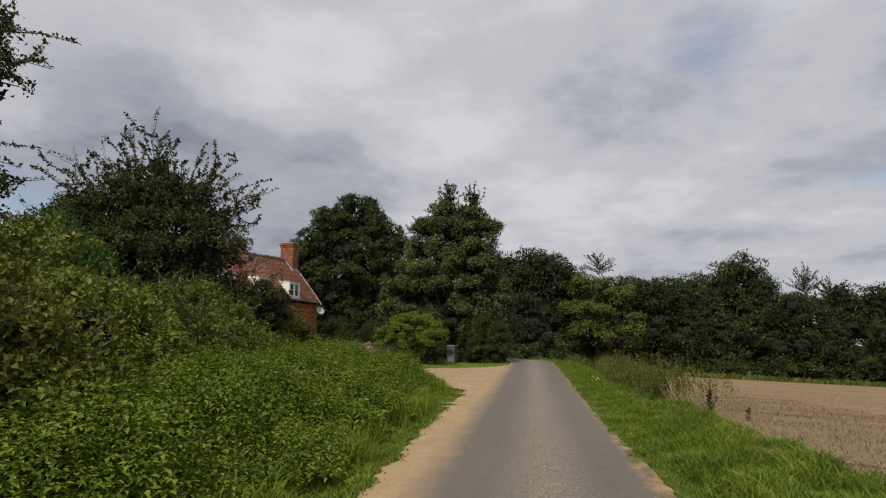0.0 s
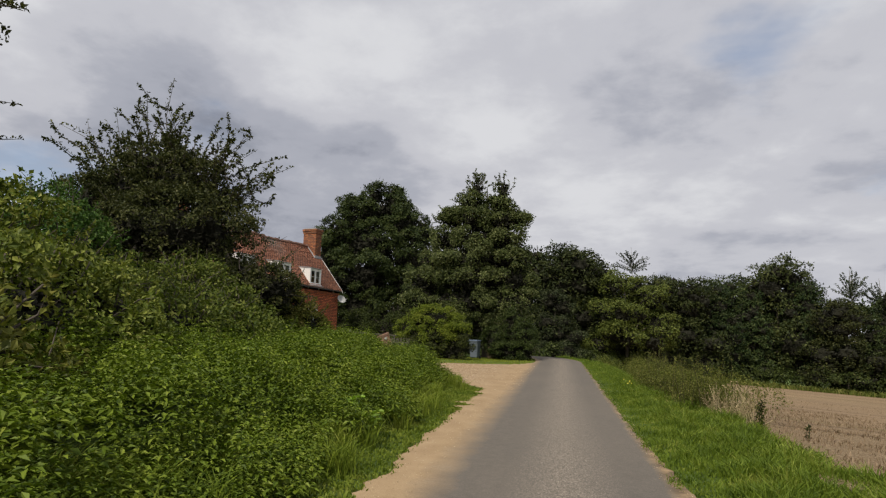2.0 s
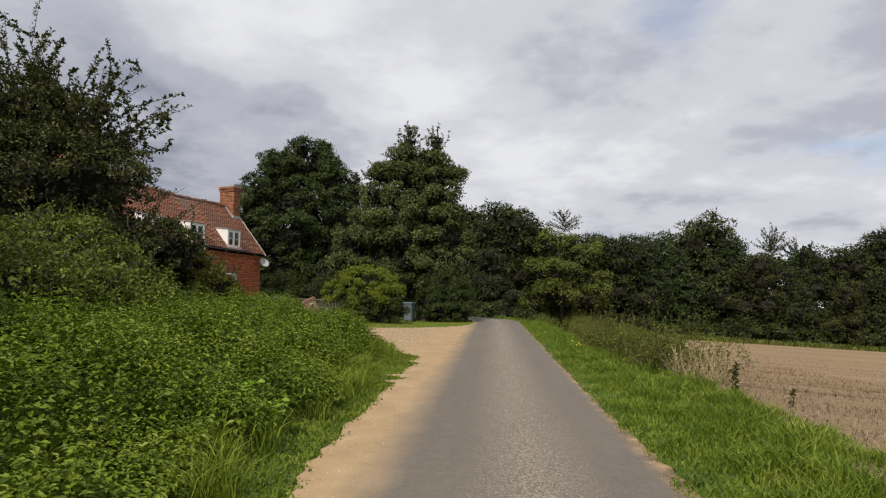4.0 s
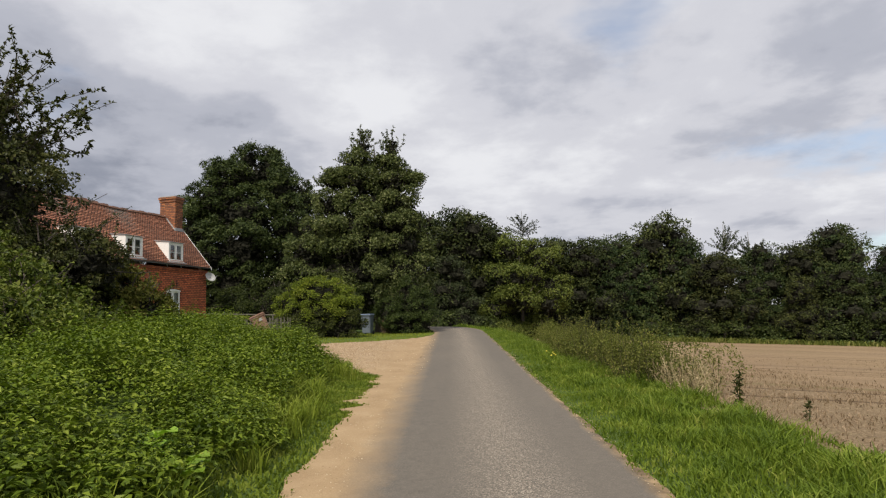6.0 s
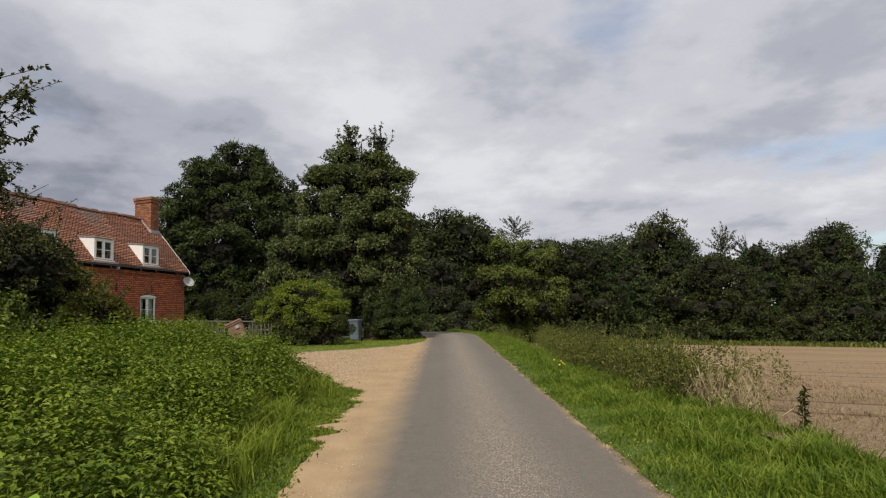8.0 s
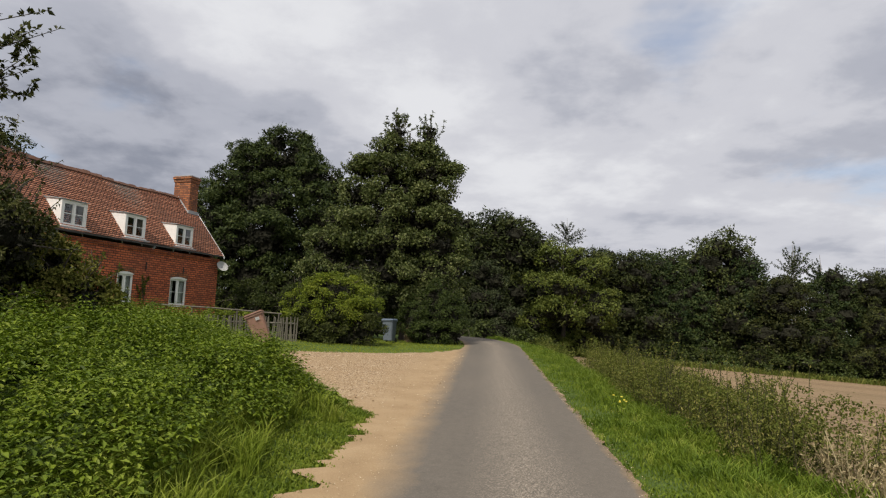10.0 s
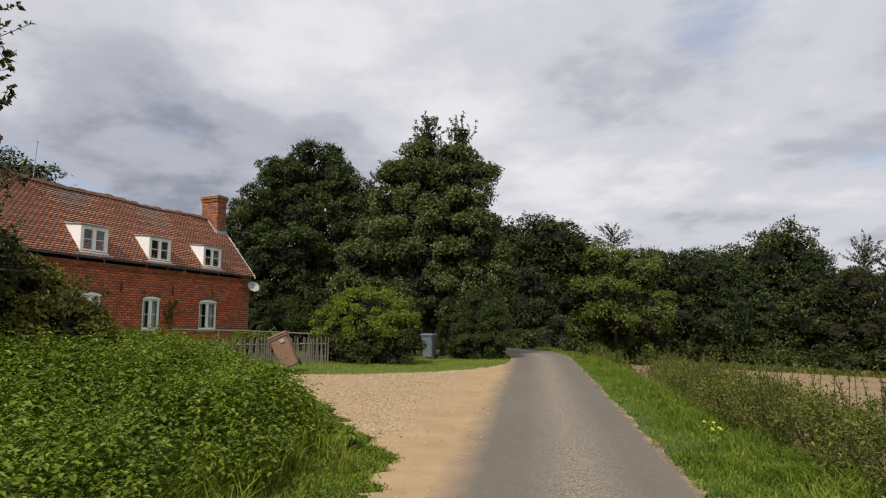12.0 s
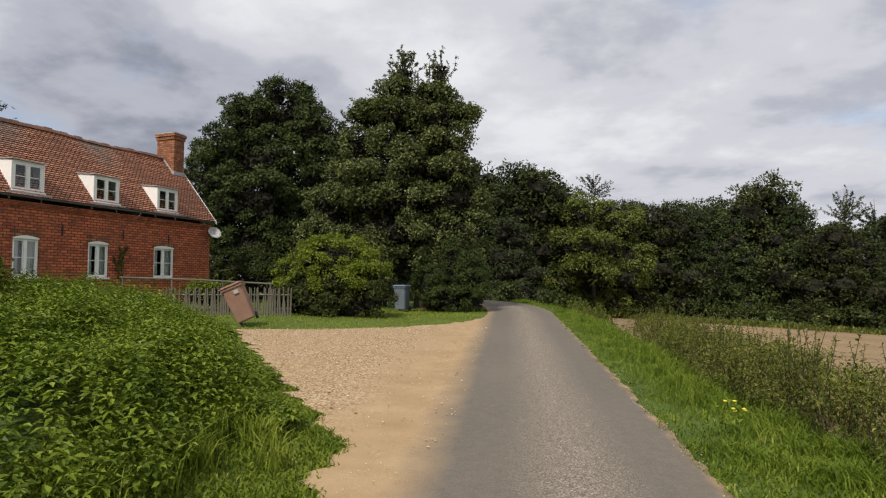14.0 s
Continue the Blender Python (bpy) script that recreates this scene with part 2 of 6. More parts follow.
def road_mat():
    """Worn tarmac with a stony crown; washed-in sand at both edges."""
    n = Nodes("road_surface")
    across = n.add("ShaderNodeAttribute", attribute_name="across").outputs["Fac"]
    stones = n.add("ShaderNodeTexVoronoi")
    stones.inputs["Scale"].default_value = 42
    n.link(n.co, stones.inputs["Vector"])
    grit, mid, wide = n.noise(160, 3, 0.7), n.noise(9, 5, 0.6), n.noise(0.9, 4, 0.55, (1, 0.25, 1))
    tar = n.ramp(n.math("ADD", n.math("MULTIPLY", grit, 0.5), n.math("MULTIPLY", mid, 0.5)), [(0.3, (0.083, 0.074, 0.063)), (0.7, (0.148, 0.131, 0.111))])
    tar = n.mix(n.ramp(wide, [(0.35, 0.0), (0.7, 0.5)]), tar, (0.156, 0.134, 0.108))
    crown = n.math("ADD", n.math("ABSOLUTE", n.math("SUBTRACT", across, 0.12)), n.math("MULTIPLY", n.math("SUBTRACT", mid, 0.5), 0.5))
    grit_cells = n.add("ShaderNodeTexVoronoi")
    grit_cells.inputs["Scale"].default_value = 95
    n.link(n.co, grit_cells.inputs["Vector"])
    chips = n.ramp(grit_cells.outputs["Color"], [(0.25, (0.10, 0.088, 0.074)), (0.6, (0.21, 0.178, 0.140)), (0.9, (0.42, 0.36, 0.29))])
    tar = n.mix(n.ramp(crown, [(0.05, 0.9), (0.6, 0.12)]), tar, chips)
    soft = n.math("ADD", n.math("MULTIPLY", n.math("SUBTRACT", n.noise(2.2, 5, 0.62), 0.5), 0.55), n.math("MULTIPLY", n.math("SUBTRACT", n.noise(30, 3, 0.6), 0.5), 0.25))
    lm = n.math("ADD", n.math("MULTIPLY", across, -1.0), n.math("MULTIPLY", soft, 0.6))
    rm = n.math("ADD", across, n.math("MULTIPLY", soft, 0.35))
    sand = n.ramp(n.math("ADD", n.math("MULTIPLY", n.noise(70, 4, 0.7), 0.55), n.math("MULTIPLY", n.noise(1.6, 4, 0.6), 0.45)), [(0.3, (0.24, 0.160, 0.086)), (0.55, (0.36, 0.255, 0.145)), (0.72, (0.46, 0.35, 0.225))])
    flint = n.ramp(stones.outputs["Color"], [(0.2, (0.15, 0.092, 0.048)), (0.55, (0.37, 0.255, 0.14)), (0.95, (0.56, 0.47, 0.34))])
    drive = n.add("ShaderNodeMapRange")
    drive.inputs[1].default_value, drive.inputs[2].default_value = 1.9, 2.8
    n.link(n.math("ADD", n.math("MULTIPLY", across, -1.0), soft), drive.inputs[0])
    loose = n.math("MULTIPLY", n.ramp(n.noise(1.1, 4, 0.6), [(0.32, 0.45), (0.55, 1.0)]), drive.outputs[0])
    sand = n.mix(loose, sand, flint)
    mask_l = n.add("ShaderNodeMapRange")
    mask_l.inputs[1].default_value, mask_l.inputs[2].default_value = 0.92, 1.42
    n.link(lm, mask_l.inputs[0])
    mask_r = n.add("ShaderNodeMapRange")
    mask_r.inputs[1].default_value, mask_r.inputs[2].default_value = 1.10, 1.22
    n.link(rm, mask_r.inputs[0])
    dirt = n.mix(n.ramp(n.noise(3.0, 5, 0.65), [(0.4, 0.0), (0.62, 1.0)]), (0.13, 0.092, 0.055), sand)
    col = n.mix(mask_r.outputs[0], n.mix(mask_l.outputs[0], tar, sand), dirt)
    h = n.math("ADD", n.math("MULTIPLY", n.math("MULTIPLY", stones.outputs["Distance"], mask_l.outputs[0]), -0.5), n.math("MULTIPLY", grit, 0.6))
    return n.done(col, 0.88, h, 0.35, 0.008, spec=0.25)


def field_mat():
    """Stubble in drilled rows, with wheel tracks and weedy streaks."""
    n = Nodes("stubble_field")
    rows = n.noise(1.0, 3, 0.6, (0.05, 2.2, 1), 0.36)
    drill = n.noise(2.0, 4, 0.65, (0.12, 4.0, 1), 0.36)
    grain, wide = n.noise(34, 5, 0.75), n.noise(0.13, 4, 0.6)
    f = n.math("ADD", n.math("MULTIPLY", rows, 0.24), n.math("ADD", n.math("MULTIPLY", grain, 0.6), n.math("MULTIPLY", drill, 0.16)))
    c = n.ramp(f, [(0.36, (0.095, 0.064, 0.036)), (0.5, (0.255, 0.180, 0.105)), (0.64, (0.42, 0.315, 0.195))])
    c = n.mix(n.ramp(wide, [(0.4, 0.0), (0.65, 0.5)]), c, (0.22, 0.155, 0.10))
    sep = n.add("ShaderNodeSeparateXYZ")
    n.link(n.co, sep.inputs[0])
    head = n.math("ADD", sep.outputs[0], n.math("MULTIPLY", n.noise(0.35, 4, 0.6), 5.0))
    rough_ground = n.ramp(n.noise(22, 6, 0.8), [(0.38, (0.080, 0.055, 0.032)), (0.52, (0.205, 0.148, 0.088)), (0.66, (0.43, 0.34, 0.215))])
    verge_band = n.add("ShaderNodeMapRange")
    verge_band.inputs[1].default_value, verge_band.inputs[2].default_value, verge_band.inputs[3].default_value, verge_band.inputs[4].default_value = 8.5, 12.0, 0.85, 0.0
    n.link(head, verge_band.inputs[0])
    c = n.mix(verge_band.outputs[0], c, rough_ground)
    lane = n.math("ADD", n.math("ADD", sep.outputs[1], n.math("MULTIPLY", sep.outputs[0], 0.375)), n.math("MULTIPLY", n.noise(0.12, 2, 0.5), 0.7))
    track = n.math("PINGPONG", lane, 4.6)
    c = n.mix(n.ramp(track, [(0.70, 0.0), (0.80, 0.8), (0.94, 0.8), (1.0, 0.0)]), c, (0.085, 0.055, 0.034))
    c = n.mix(n.ramp(n.noise(0.5, 5, 0.7, (0.2, 1.0, 1), 0.36), [(0.58, 0.0), (0.70, 0.6)]), c, (0.12, 0.125, 0.04))
    return n.done(c, 0.95, f, 0.6, 0.04, spec=0.1)


def soil_mat():
    n = Nodes("grassy_ground")
    c = n.ramp(n.math("ADD", n.math("MULTIPLY", n.noise(14, 5, 0.7), 0.6), n.math("MULTIPLY", n.noise(0.6, 4, 0.6), 0.4)), [(0.3, (0.045, 0.06, 0.018)), (0.52, (0.085, 0.13, 0.028)), (0.72, (0.15, 0.18, 0.05))])
    return n.done(c, 0.95, n.noise(24, 5, 0.7), 0.8, 0.04, spec=0.15)


M_ROAD, M_FIELD, M_SOIL = road_mat(), field_mat(), soil_mat()
M_NETTLE = leafy("nettle_leaf", [(0.024, 0.043, 0.005), (0.080, 0.124, 0.011), (0.156, 0.210, 0.020), (0.268, 0.310, 0.054)], 0.5, 0.15, 0.45, 1.6)
M_GRASS = leafy("grass_blade", [(0.034, 0.054, 0.006), (0.080, 0.116, 0.011), (0.145, 0.185, 0.020), (0.270, 0.270, 0.060)], 0.6, 0.15, 0.6, 2.2)
M_BANK = leafy("trodden_grass", [(0.058, 0.086, 0.009), (0.115, 0.155, 0.015), (0.180, 0.215, 0.025), (0.280, 0.280, 0.065)], 0.6, 0.15, 0.6, 1.6)
M_LAWN = leafy("mown_grass", [(0.15, 0.19, 0.018), (0.24, 0.28, 0.030), (0.33, 0.34, 0.055)], 0.6, 0.15, 0.5, 1.2)
M_STRAW = leafy("dry_straw", [(0.085, 0.060, 0.034), (0.19, 0.140, 0.080), (0.31, 0.240, 0.145), (0.45, 0.365, 0.235)], 0.8, 0.1)
M_REED = leafy("dry_green_stems", [(0.035, 0.048, 0.008), (0.083, 0.100, 0.017), (0.150, 0.155, 0.033), (0.280, 0.236, 0.090)], 0.7, 0.12)
M_STEMS = plain("weed_stem", (0.020, 0.022, 0.008), (0.075, 0.070, 0.028), 12, 0.9, 0.8, 0.05)
M_BRAMBLE = leafy("bramble_leaf", [(0.024, 0.048, 0.010), (0.052, 0.096, 0.016), (0.088, 0.144, 0.024), (0.152, 0.192, 0.048)], 0.5, 0.12)
M_HEDGE = leafy("hedge_leaf", [(0.030, 0.044, 0.008), (0.080, 0.102, 0.016), (0.155, 0.170, 0.030), (0.255, 0.245, 0.066)], 0.5, 0.15)
M_APPLE = leafy("plum_leaf", [(0.015, 0.020, 0.007), (0.036, 0.045, 0.012), (0.070, 0.078, 0.022), (0.160, 0.150, 0.062)], 0.45, 0.08)
M_ALDER = leafy("broad_leaf", [(0.016, 0.024, 0.008), (0.050, 0.064, 0.018), (0.112, 0.126, 0.040), (0.255, 0.260, 0.115)], 0.42, 0.1)
M_DARK = leafy("dark_leaf", [(0.011, 0.016, 0.005), (0.027, 0.037, 0.009), (0.050, 0.064, 0.015), (0.092, 0.105, 0.030)], 0.5, 0.08)
M_WOOD1 = leafy("wood_leaf", [(0.009, 0.018, 0.007), (0.022, 0.037, 0.011), (0.048, 0.064, 0.019), (0.098, 0.112, 0.038)], 0.6, 0.08)
M_WOOD2 = leafy("yellowing_leaf", [(0.023, 0.034, 0.007), (0.054, 0.071, 0.013), (0.096, 0.114, 0.022), (0.155, 0.165, 0.042)], 0.6, 0.1)
M_WOOD3 = leafy("grey_green_leaf", [(0.012, 0.021, 0.010), (0.028, 0.041, 0.017), (0.055, 0.070, 0.031), (0.100, 0.116, 0.054)], 0.6, 0.07)
M_WOOD4 = leafy("olive_leaf", [(0.011, 0.018, 0.007), (0.027, 0.037, 0.011), (0.055, 0.067, 0.018), (0.105, 0.114, 0.036)], 0.6, 0.08)
M_ROUND = leafy("deep_green_leaf", [(0.010, 0.021, 0.007), (0.026, 0.046, 0.012), (0.056, 0.084, 0.022), (0.110, 0.138, 0.042)], 0.55, 0.08)
M_YELLOW = leafy("privet_leaf", [(0.034, 0.050, 0.007), (0.075, 0.100, 0.012), (0.135, 0.165, 0.018), (0.240, 0.255, 0.040)], 0.45, 0.15)
M_BIGLEAF = leafy("large_leaf", [(0.10, 0.20, 0.018), (0.16, 0.28, 0.03), (0.22, 0.33, 0.045)], 0.45, 0.2)
M_FLOWER = plain("yellow_petal", (0.62, 0.50, 0.03), (0.75, 0.66, 0.08), 30, 0.6)
M_BARK = plain("bark", (0.045, 0.036, 0.028), (0.13, 0.11, 0.09), 9, 0.95, 0.9, 0.03, stretch=(1, 1, 0.25))
# near-black tone that paints the shade between the leaves of a crown
M_CROWN_SHADE = plain("crown_shade", (0.008, 0.008, 0.004), (0.024, 0.024, 0.011), 7, 0.95, 1.0, 0.12)
M_DEADWOOD = plain("pale_dead_bark", (0.20, 0.19, 0.17), (0.36, 0.34, 0.31), 9, 0.9, 0.6, 0.02, stretch=(1, 1, 0.3))
M_BRICK = brick_mat("red_brick", (0.68, 0.170, 0.066), (0.26, 0.058, 0.032), (0.085, 0.042, 0.030))
M_BRICK2 = brick_mat("chimney_brick", (0.48, 0.165, 0.062), (0.12, 0.044, 0.030), (0.10, 0.07, 0.05))
M_TILE = tile_mat("clay_tiles")
M_RIDGE = plain("ridge_tile", (0.085, 0.050, 0.038), (0.24, 0.12, 0.08), 7, 0.9, 0.8, 0.02)
M_WHITE = plain("white_paint", (0.72, 0.72, 0.70), (0.88, 0.88, 0.86), 12, 0.5, 0.15)
M_LEAD = plain("lead_sheet", (0.22, 0.225, 0.23), (0.42, 0.43, 0.44), 5, 0.65)
M_GREYWOOD = plain("weathered_wood", (0.075, 0.068, 0.052), (0.17, 0.155, 0.125), 18, 0.9, 0.6, 0.006, stretch=(1, 1, 0.12))
M_BINGREY = plain("grey_plastic", (0.105, 0.125, 0.150), (0.15, 0.175, 0.205), 7, 0.5, 0.1)
M_LIDBLUE = plain("blue_grey_plastic", (0.16, 0.21, 0.29), (0.22, 0.27, 0.35), 7, 0.45, 0.1)
M_BINBROWN = plain("faded_brown_plastic", (0.215, 0.120, 0.085), (0.33, 0.20, 0.145), 4, 0.55, 0.1)
M_BLACK = plain("black_rubber", (0.02, 0.02, 0.02), (0.045, 0.045, 0.045), 20, 0.7)
M_DISH = plain("dish_grey", (0.30, 0.30, 0.29), (0.42, 0.42, 0.41), 8, 0.5, 0.1)
M_METAL = plain("dull_metal", (0.25, 0.25, 0.26), (0.40, 0.40, 0.41), 20, 0.5, 0.1, metal=0.7)
M_CURTAIN = plain("net_curtain", (0.50, 0.50, 0.47), (0.68, 0.68, 0.64), 5, 0.9, 0.3, stretch=(6, 6, 0.2))
# dark tone that puts the dimness of the rooms into their surfaces
M_DARKROOM = plain("unlit_room_tone", (0.10, 0.09, 0.08), (0.16, 0.15, 0.13), 3, 0.9)
M_FLINT = leafy("flint_stones", [(0.24, 0.165, 0.10), (0.34, 0.24, 0.145), (0.44, 0.33, 0.21), (0.60, 0.51, 0.39)], 0.7, 0.0, 0.0)

g = Nodes("window_glass")
g.bsdf.inputs["Transmission Weight"].default_value = 1.0
M_GLASS = g.done((0.85, 0.9, 0.9), 0.03, spec=0.5)


# ---- building helpers ----
rng = np.random.default_rng(7)


def mesh_np(name, verts, faces, material, smooth=False):
    """A mesh from vertices (n,3) and faces of one size (m,k)."""
    verts, faces = np.asarray(verts, np.float32), np.asarray(faces, np.int32)
    me = bpy.data.meshes.new(name)
    k = faces.shape[1]
    me.vertices.add(len(verts))
    me.vertices.foreach_set("co", verts.ravel())
    me.loops.add(faces.size)
    me.loops.foreach_set("vertex_index", faces.ravel())
    me.polygons.add(len(faces))
    me.polygons.foreach_set("loop_start", np.arange(0, faces.size, k, dtype=np.int32))
    me.polygons.foreach_set("use_smooth", np.full(len(faces), smooth))
    me.materials.append(material)
    me.update(calc_edges=True)
    me.validate()
    return me


def part(name, bm, material=None, parent=None, label=""):
    """Links a bmesh or a mesh as one object under its thing."""
    if isinstance(bm, bmesh.types.BMesh):
        me = bpy.data.meshes.new(name)
        bm.to_mesh(me)
        bm.free()
        me.materials.append(material)
    else:
        me = bm
    ob = new(name, me)
    if parent is not None:
        ob.parent = parent
    return tagged(ob, label)


def box(bm, x0, x1, y0, y1, z0, z1, bevel=0.0):
    r = bmesh.ops.create_cube(bm, size=1.0)
    bmesh.ops.scale(bm, vec=(x1 - x0, y1 - y0, z1 - z0), verts=r["verts"])
    bmesh.ops.translate(bm, vec=((x0 + x1) / 2, (y0 + y1) / 2, (z0 + z1) / 2), verts=r["verts"])
    if bevel:
        edges = list({e for v in r["verts"] for e in v.link_edges})
        bmesh.ops.bevel(bm, geom=edges, offset=bevel, segments=2, affect="EDGES")
    return r["verts"]


def boxes(*args, bevel=0.0):
    bm = bmesh.new()
    for a in args:
        box(bm, *a, bevel=bevel)
    return bm


def tubes(lines, sides=7):
    """Vertices and quads of tapered tubes along polylines: [(points, radii), ...]."""
    V, F, at = [], [], 0
    for pts, radii in lines:
        pts = np.asarray(pts, float)
        d = np.gradient(pts, axis=0)
        d /= np.linalg.norm(d, axis=1)[:, None] + 1e-9
        ref = np.where(np.abs(d[:, 2:3]) > 0.9, np.array([[1.0, 0, 0]]), np.array([[0, 0, 1.0]]))
        s = np.cross(d, ref)
        s /= np.linalg.norm(s, axis=1)[:, None]
        u = np.cross(s, d)
        a = np.linspace(0, 2 * np.pi, sides, endpoint=False)
        ring = pts[:, None] + np.asarray(radii)[:, None, None] * (np.cos(a)[None, :, None] * s[:, None] + np.sin(a)[None, :, None] * u[:, None])
        V.append(ring.reshape(-1, 3))
        n = len(pts)
        i = np.arange(n - 1)[:, None] * sides
        j = np.arange(sides)[None]
        F.append((at + np.stack([i + j, i + (j + 1) % sides, i + sides + (j + 1) % sides, i + sides + j], -1)).reshape(-1, 4))
        at += n * sides
    return np.concatenate(V), np.concatenate(F)


def unit(v):
    return v / (np.linalg.norm(v, axis=-1, keepdims=True) + 1e-9)


def leaves(pos, way, up, length, width, fold=0.18, droop=0.15, tri=False):
    """Leaf quads, folded along the midrib: base, side, tip, side; or plain pointed triangles for far crowns."""
    n = len(pos)
    length, width = np.broadcast_to(length, n)[:, None], np.broadcast_to(width, n)[:, None]
    side = unit(np.cross(way, up))
    up = unit(np.cross(side, way))
    tip = pos + way * length - up * length * droop
    if tri:
        return np.stack([pos + side * width * 0.5, tip, pos - side * width * 0.5], 1).reshape(-1, 3)
    mid = pos + way * length * 0.45
    return np.stack([pos, mid + side * width * 0.5 + up * width * fold, tip, mid - side * width * 0.5 + up * width * fold], 1).reshape(-1, 3)


def leaf_mesh(name, V, material, k=4):
    return mesh_np(name, V, np.arange(len(V)).reshape(-1, k), material)


def rand_dirs(n, r):
    return unit(r.normal(size=(n, 3)))


def crown_leaves(lobes, n, leaf, r, tuft=0.4, hole=0.35, aspect=0.62, up_bias=0.35, flat=0.7, tri=False):
    """Leaves over ellipsoid lobes (x, y, z, rx, ry, rz). The outer side of every lobe carries tufts, every tuft its leaves;
    noise opens gaps between the tufts."""
    lobes = np.asarray(lobes, float)
    mean = (lobes[:, 3] * lobes[:, 4] * lobes[:, 5]) ** (1 / 3)
    tufts = np.clip(4.4 * (mean / tuft) ** 2, 5, 400).astype(int)
    k = np.repeat(np.arange(len(lobes)), tufts)
    d = rand_dirs(len(k), r)
    d[:, 2] = np.where(r.random(len(k)) < 0.55, np.abs(d[:, 2]), d[:, 2])
    c = lobes[k, :3] + d * lobes[k, 3:] * r.uniform(0.78, 1.0, (len(k), 1))
    inside = np.zeros(len(k), bool)
    for j, l in enumerate(lobes):
        inside |= (k != j) & ((((c - l[:3]) / l[3:]) ** 2).sum(1) < 0.5)
    f = 1.1 / tuft
    s = np.sin(c[:, 0] * f + c[:, 2] * 0.8 * f) + np.sin(c[:, 1] * f * 1.1 - c[:, 2] * 0.6 * f + 1) + np.sin(c[:, 2] * 1.3 * f + c[:, 0] * 0.5 * f)
    keep = ~inside & (r.random(len(k)) > hole * (s < -0.2))
    c, d = c[keep], d[keep]
    t = tuft * r.uniform(0.55, 1.35, len(c))
    q = r.choice(len(c), n, p=t ** 2 / (t ** 2).sum())
    o = unit(rand_dirs(n, r) + d[q] * 0.5 + np.array([0, 0, 0.35]))
    reach = np.where(r.random(n) < 0.08, r.uniform(1.1, 1.5, n), r.uniform(0.6, 1.08, n))
    pos = c[q] + o * (t[q] * reach)[:, None] * np.array([1, 1, flat])
    way = unit(rand_dirs(n, r) + o * 0.4 - np.array([0, 0, 0.25]))
    up = unit(o * 0.9 + rand_dirs(n, r) * 0.45 + np.array([0, 0, up_bias]))
    L = leaf * r.uniform(0.6, 1.35, n)
    return leaves(pos, way, up, L, L * aspect, tri=tri)


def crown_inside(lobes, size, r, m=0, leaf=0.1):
    """The dark inside of a crown, shade put into its colour: one rough lump for every lobe, and m leaves round it."""
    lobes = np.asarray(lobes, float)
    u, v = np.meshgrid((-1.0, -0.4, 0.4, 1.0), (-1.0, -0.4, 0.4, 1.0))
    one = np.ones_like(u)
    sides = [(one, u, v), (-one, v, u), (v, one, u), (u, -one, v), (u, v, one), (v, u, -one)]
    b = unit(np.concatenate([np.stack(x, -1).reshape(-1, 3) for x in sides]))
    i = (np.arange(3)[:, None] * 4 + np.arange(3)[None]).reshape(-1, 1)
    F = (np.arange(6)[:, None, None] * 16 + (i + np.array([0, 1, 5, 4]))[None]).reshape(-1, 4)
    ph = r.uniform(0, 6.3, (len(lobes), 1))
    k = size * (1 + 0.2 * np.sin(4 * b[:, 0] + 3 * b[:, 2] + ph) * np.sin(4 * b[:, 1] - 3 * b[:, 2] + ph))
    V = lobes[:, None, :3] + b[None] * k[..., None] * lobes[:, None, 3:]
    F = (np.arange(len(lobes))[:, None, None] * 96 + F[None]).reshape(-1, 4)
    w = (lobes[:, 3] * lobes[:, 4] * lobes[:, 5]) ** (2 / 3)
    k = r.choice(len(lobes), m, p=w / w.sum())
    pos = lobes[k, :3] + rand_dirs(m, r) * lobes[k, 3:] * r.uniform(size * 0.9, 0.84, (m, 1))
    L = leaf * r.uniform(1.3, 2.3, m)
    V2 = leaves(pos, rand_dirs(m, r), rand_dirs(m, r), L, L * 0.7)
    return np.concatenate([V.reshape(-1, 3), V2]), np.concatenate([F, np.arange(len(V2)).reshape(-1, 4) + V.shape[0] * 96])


def shoot_leaves(starts, ends, per, leaf, r, aspect=0.55, bow=0.1, tri=False):
    """Leaves along thin shoots, and the shoots' own lines."""
    starts, ends = np.asarray(starts, float), np.asarray(ends, float)
    t = r.random((len(starts), per)) ** 0.8
    bend = r.normal(size=(len(starts), 1, 3)) * bow
    pos = starts[:, None] + (ends - starts)[:, None] * t[..., None] + bend * (t * (1 - t))[..., None] * 4
    pos = pos.reshape(-1, 3)
    axis = np.repeat(unit(ends - starts), per, 0)
    way = unit(axis * 0.5 + rand_dirs(len(pos), r) * 0.9)
    up = unit(rand_dirs(len(pos), r) * 0.6 + np.array([0, 0, 0.7]))
    L = leaf * r.uniform(0.6, 1.3, len(pos))
    return leaves(pos, way, up, L, L * aspect, tri=tri), [(np.stack([a, (a + b) / 2 + w[0] * 1.0, b]), (0.018, 0.012, 0.005)) for a, b, w in zip(starts, ends, bend)]


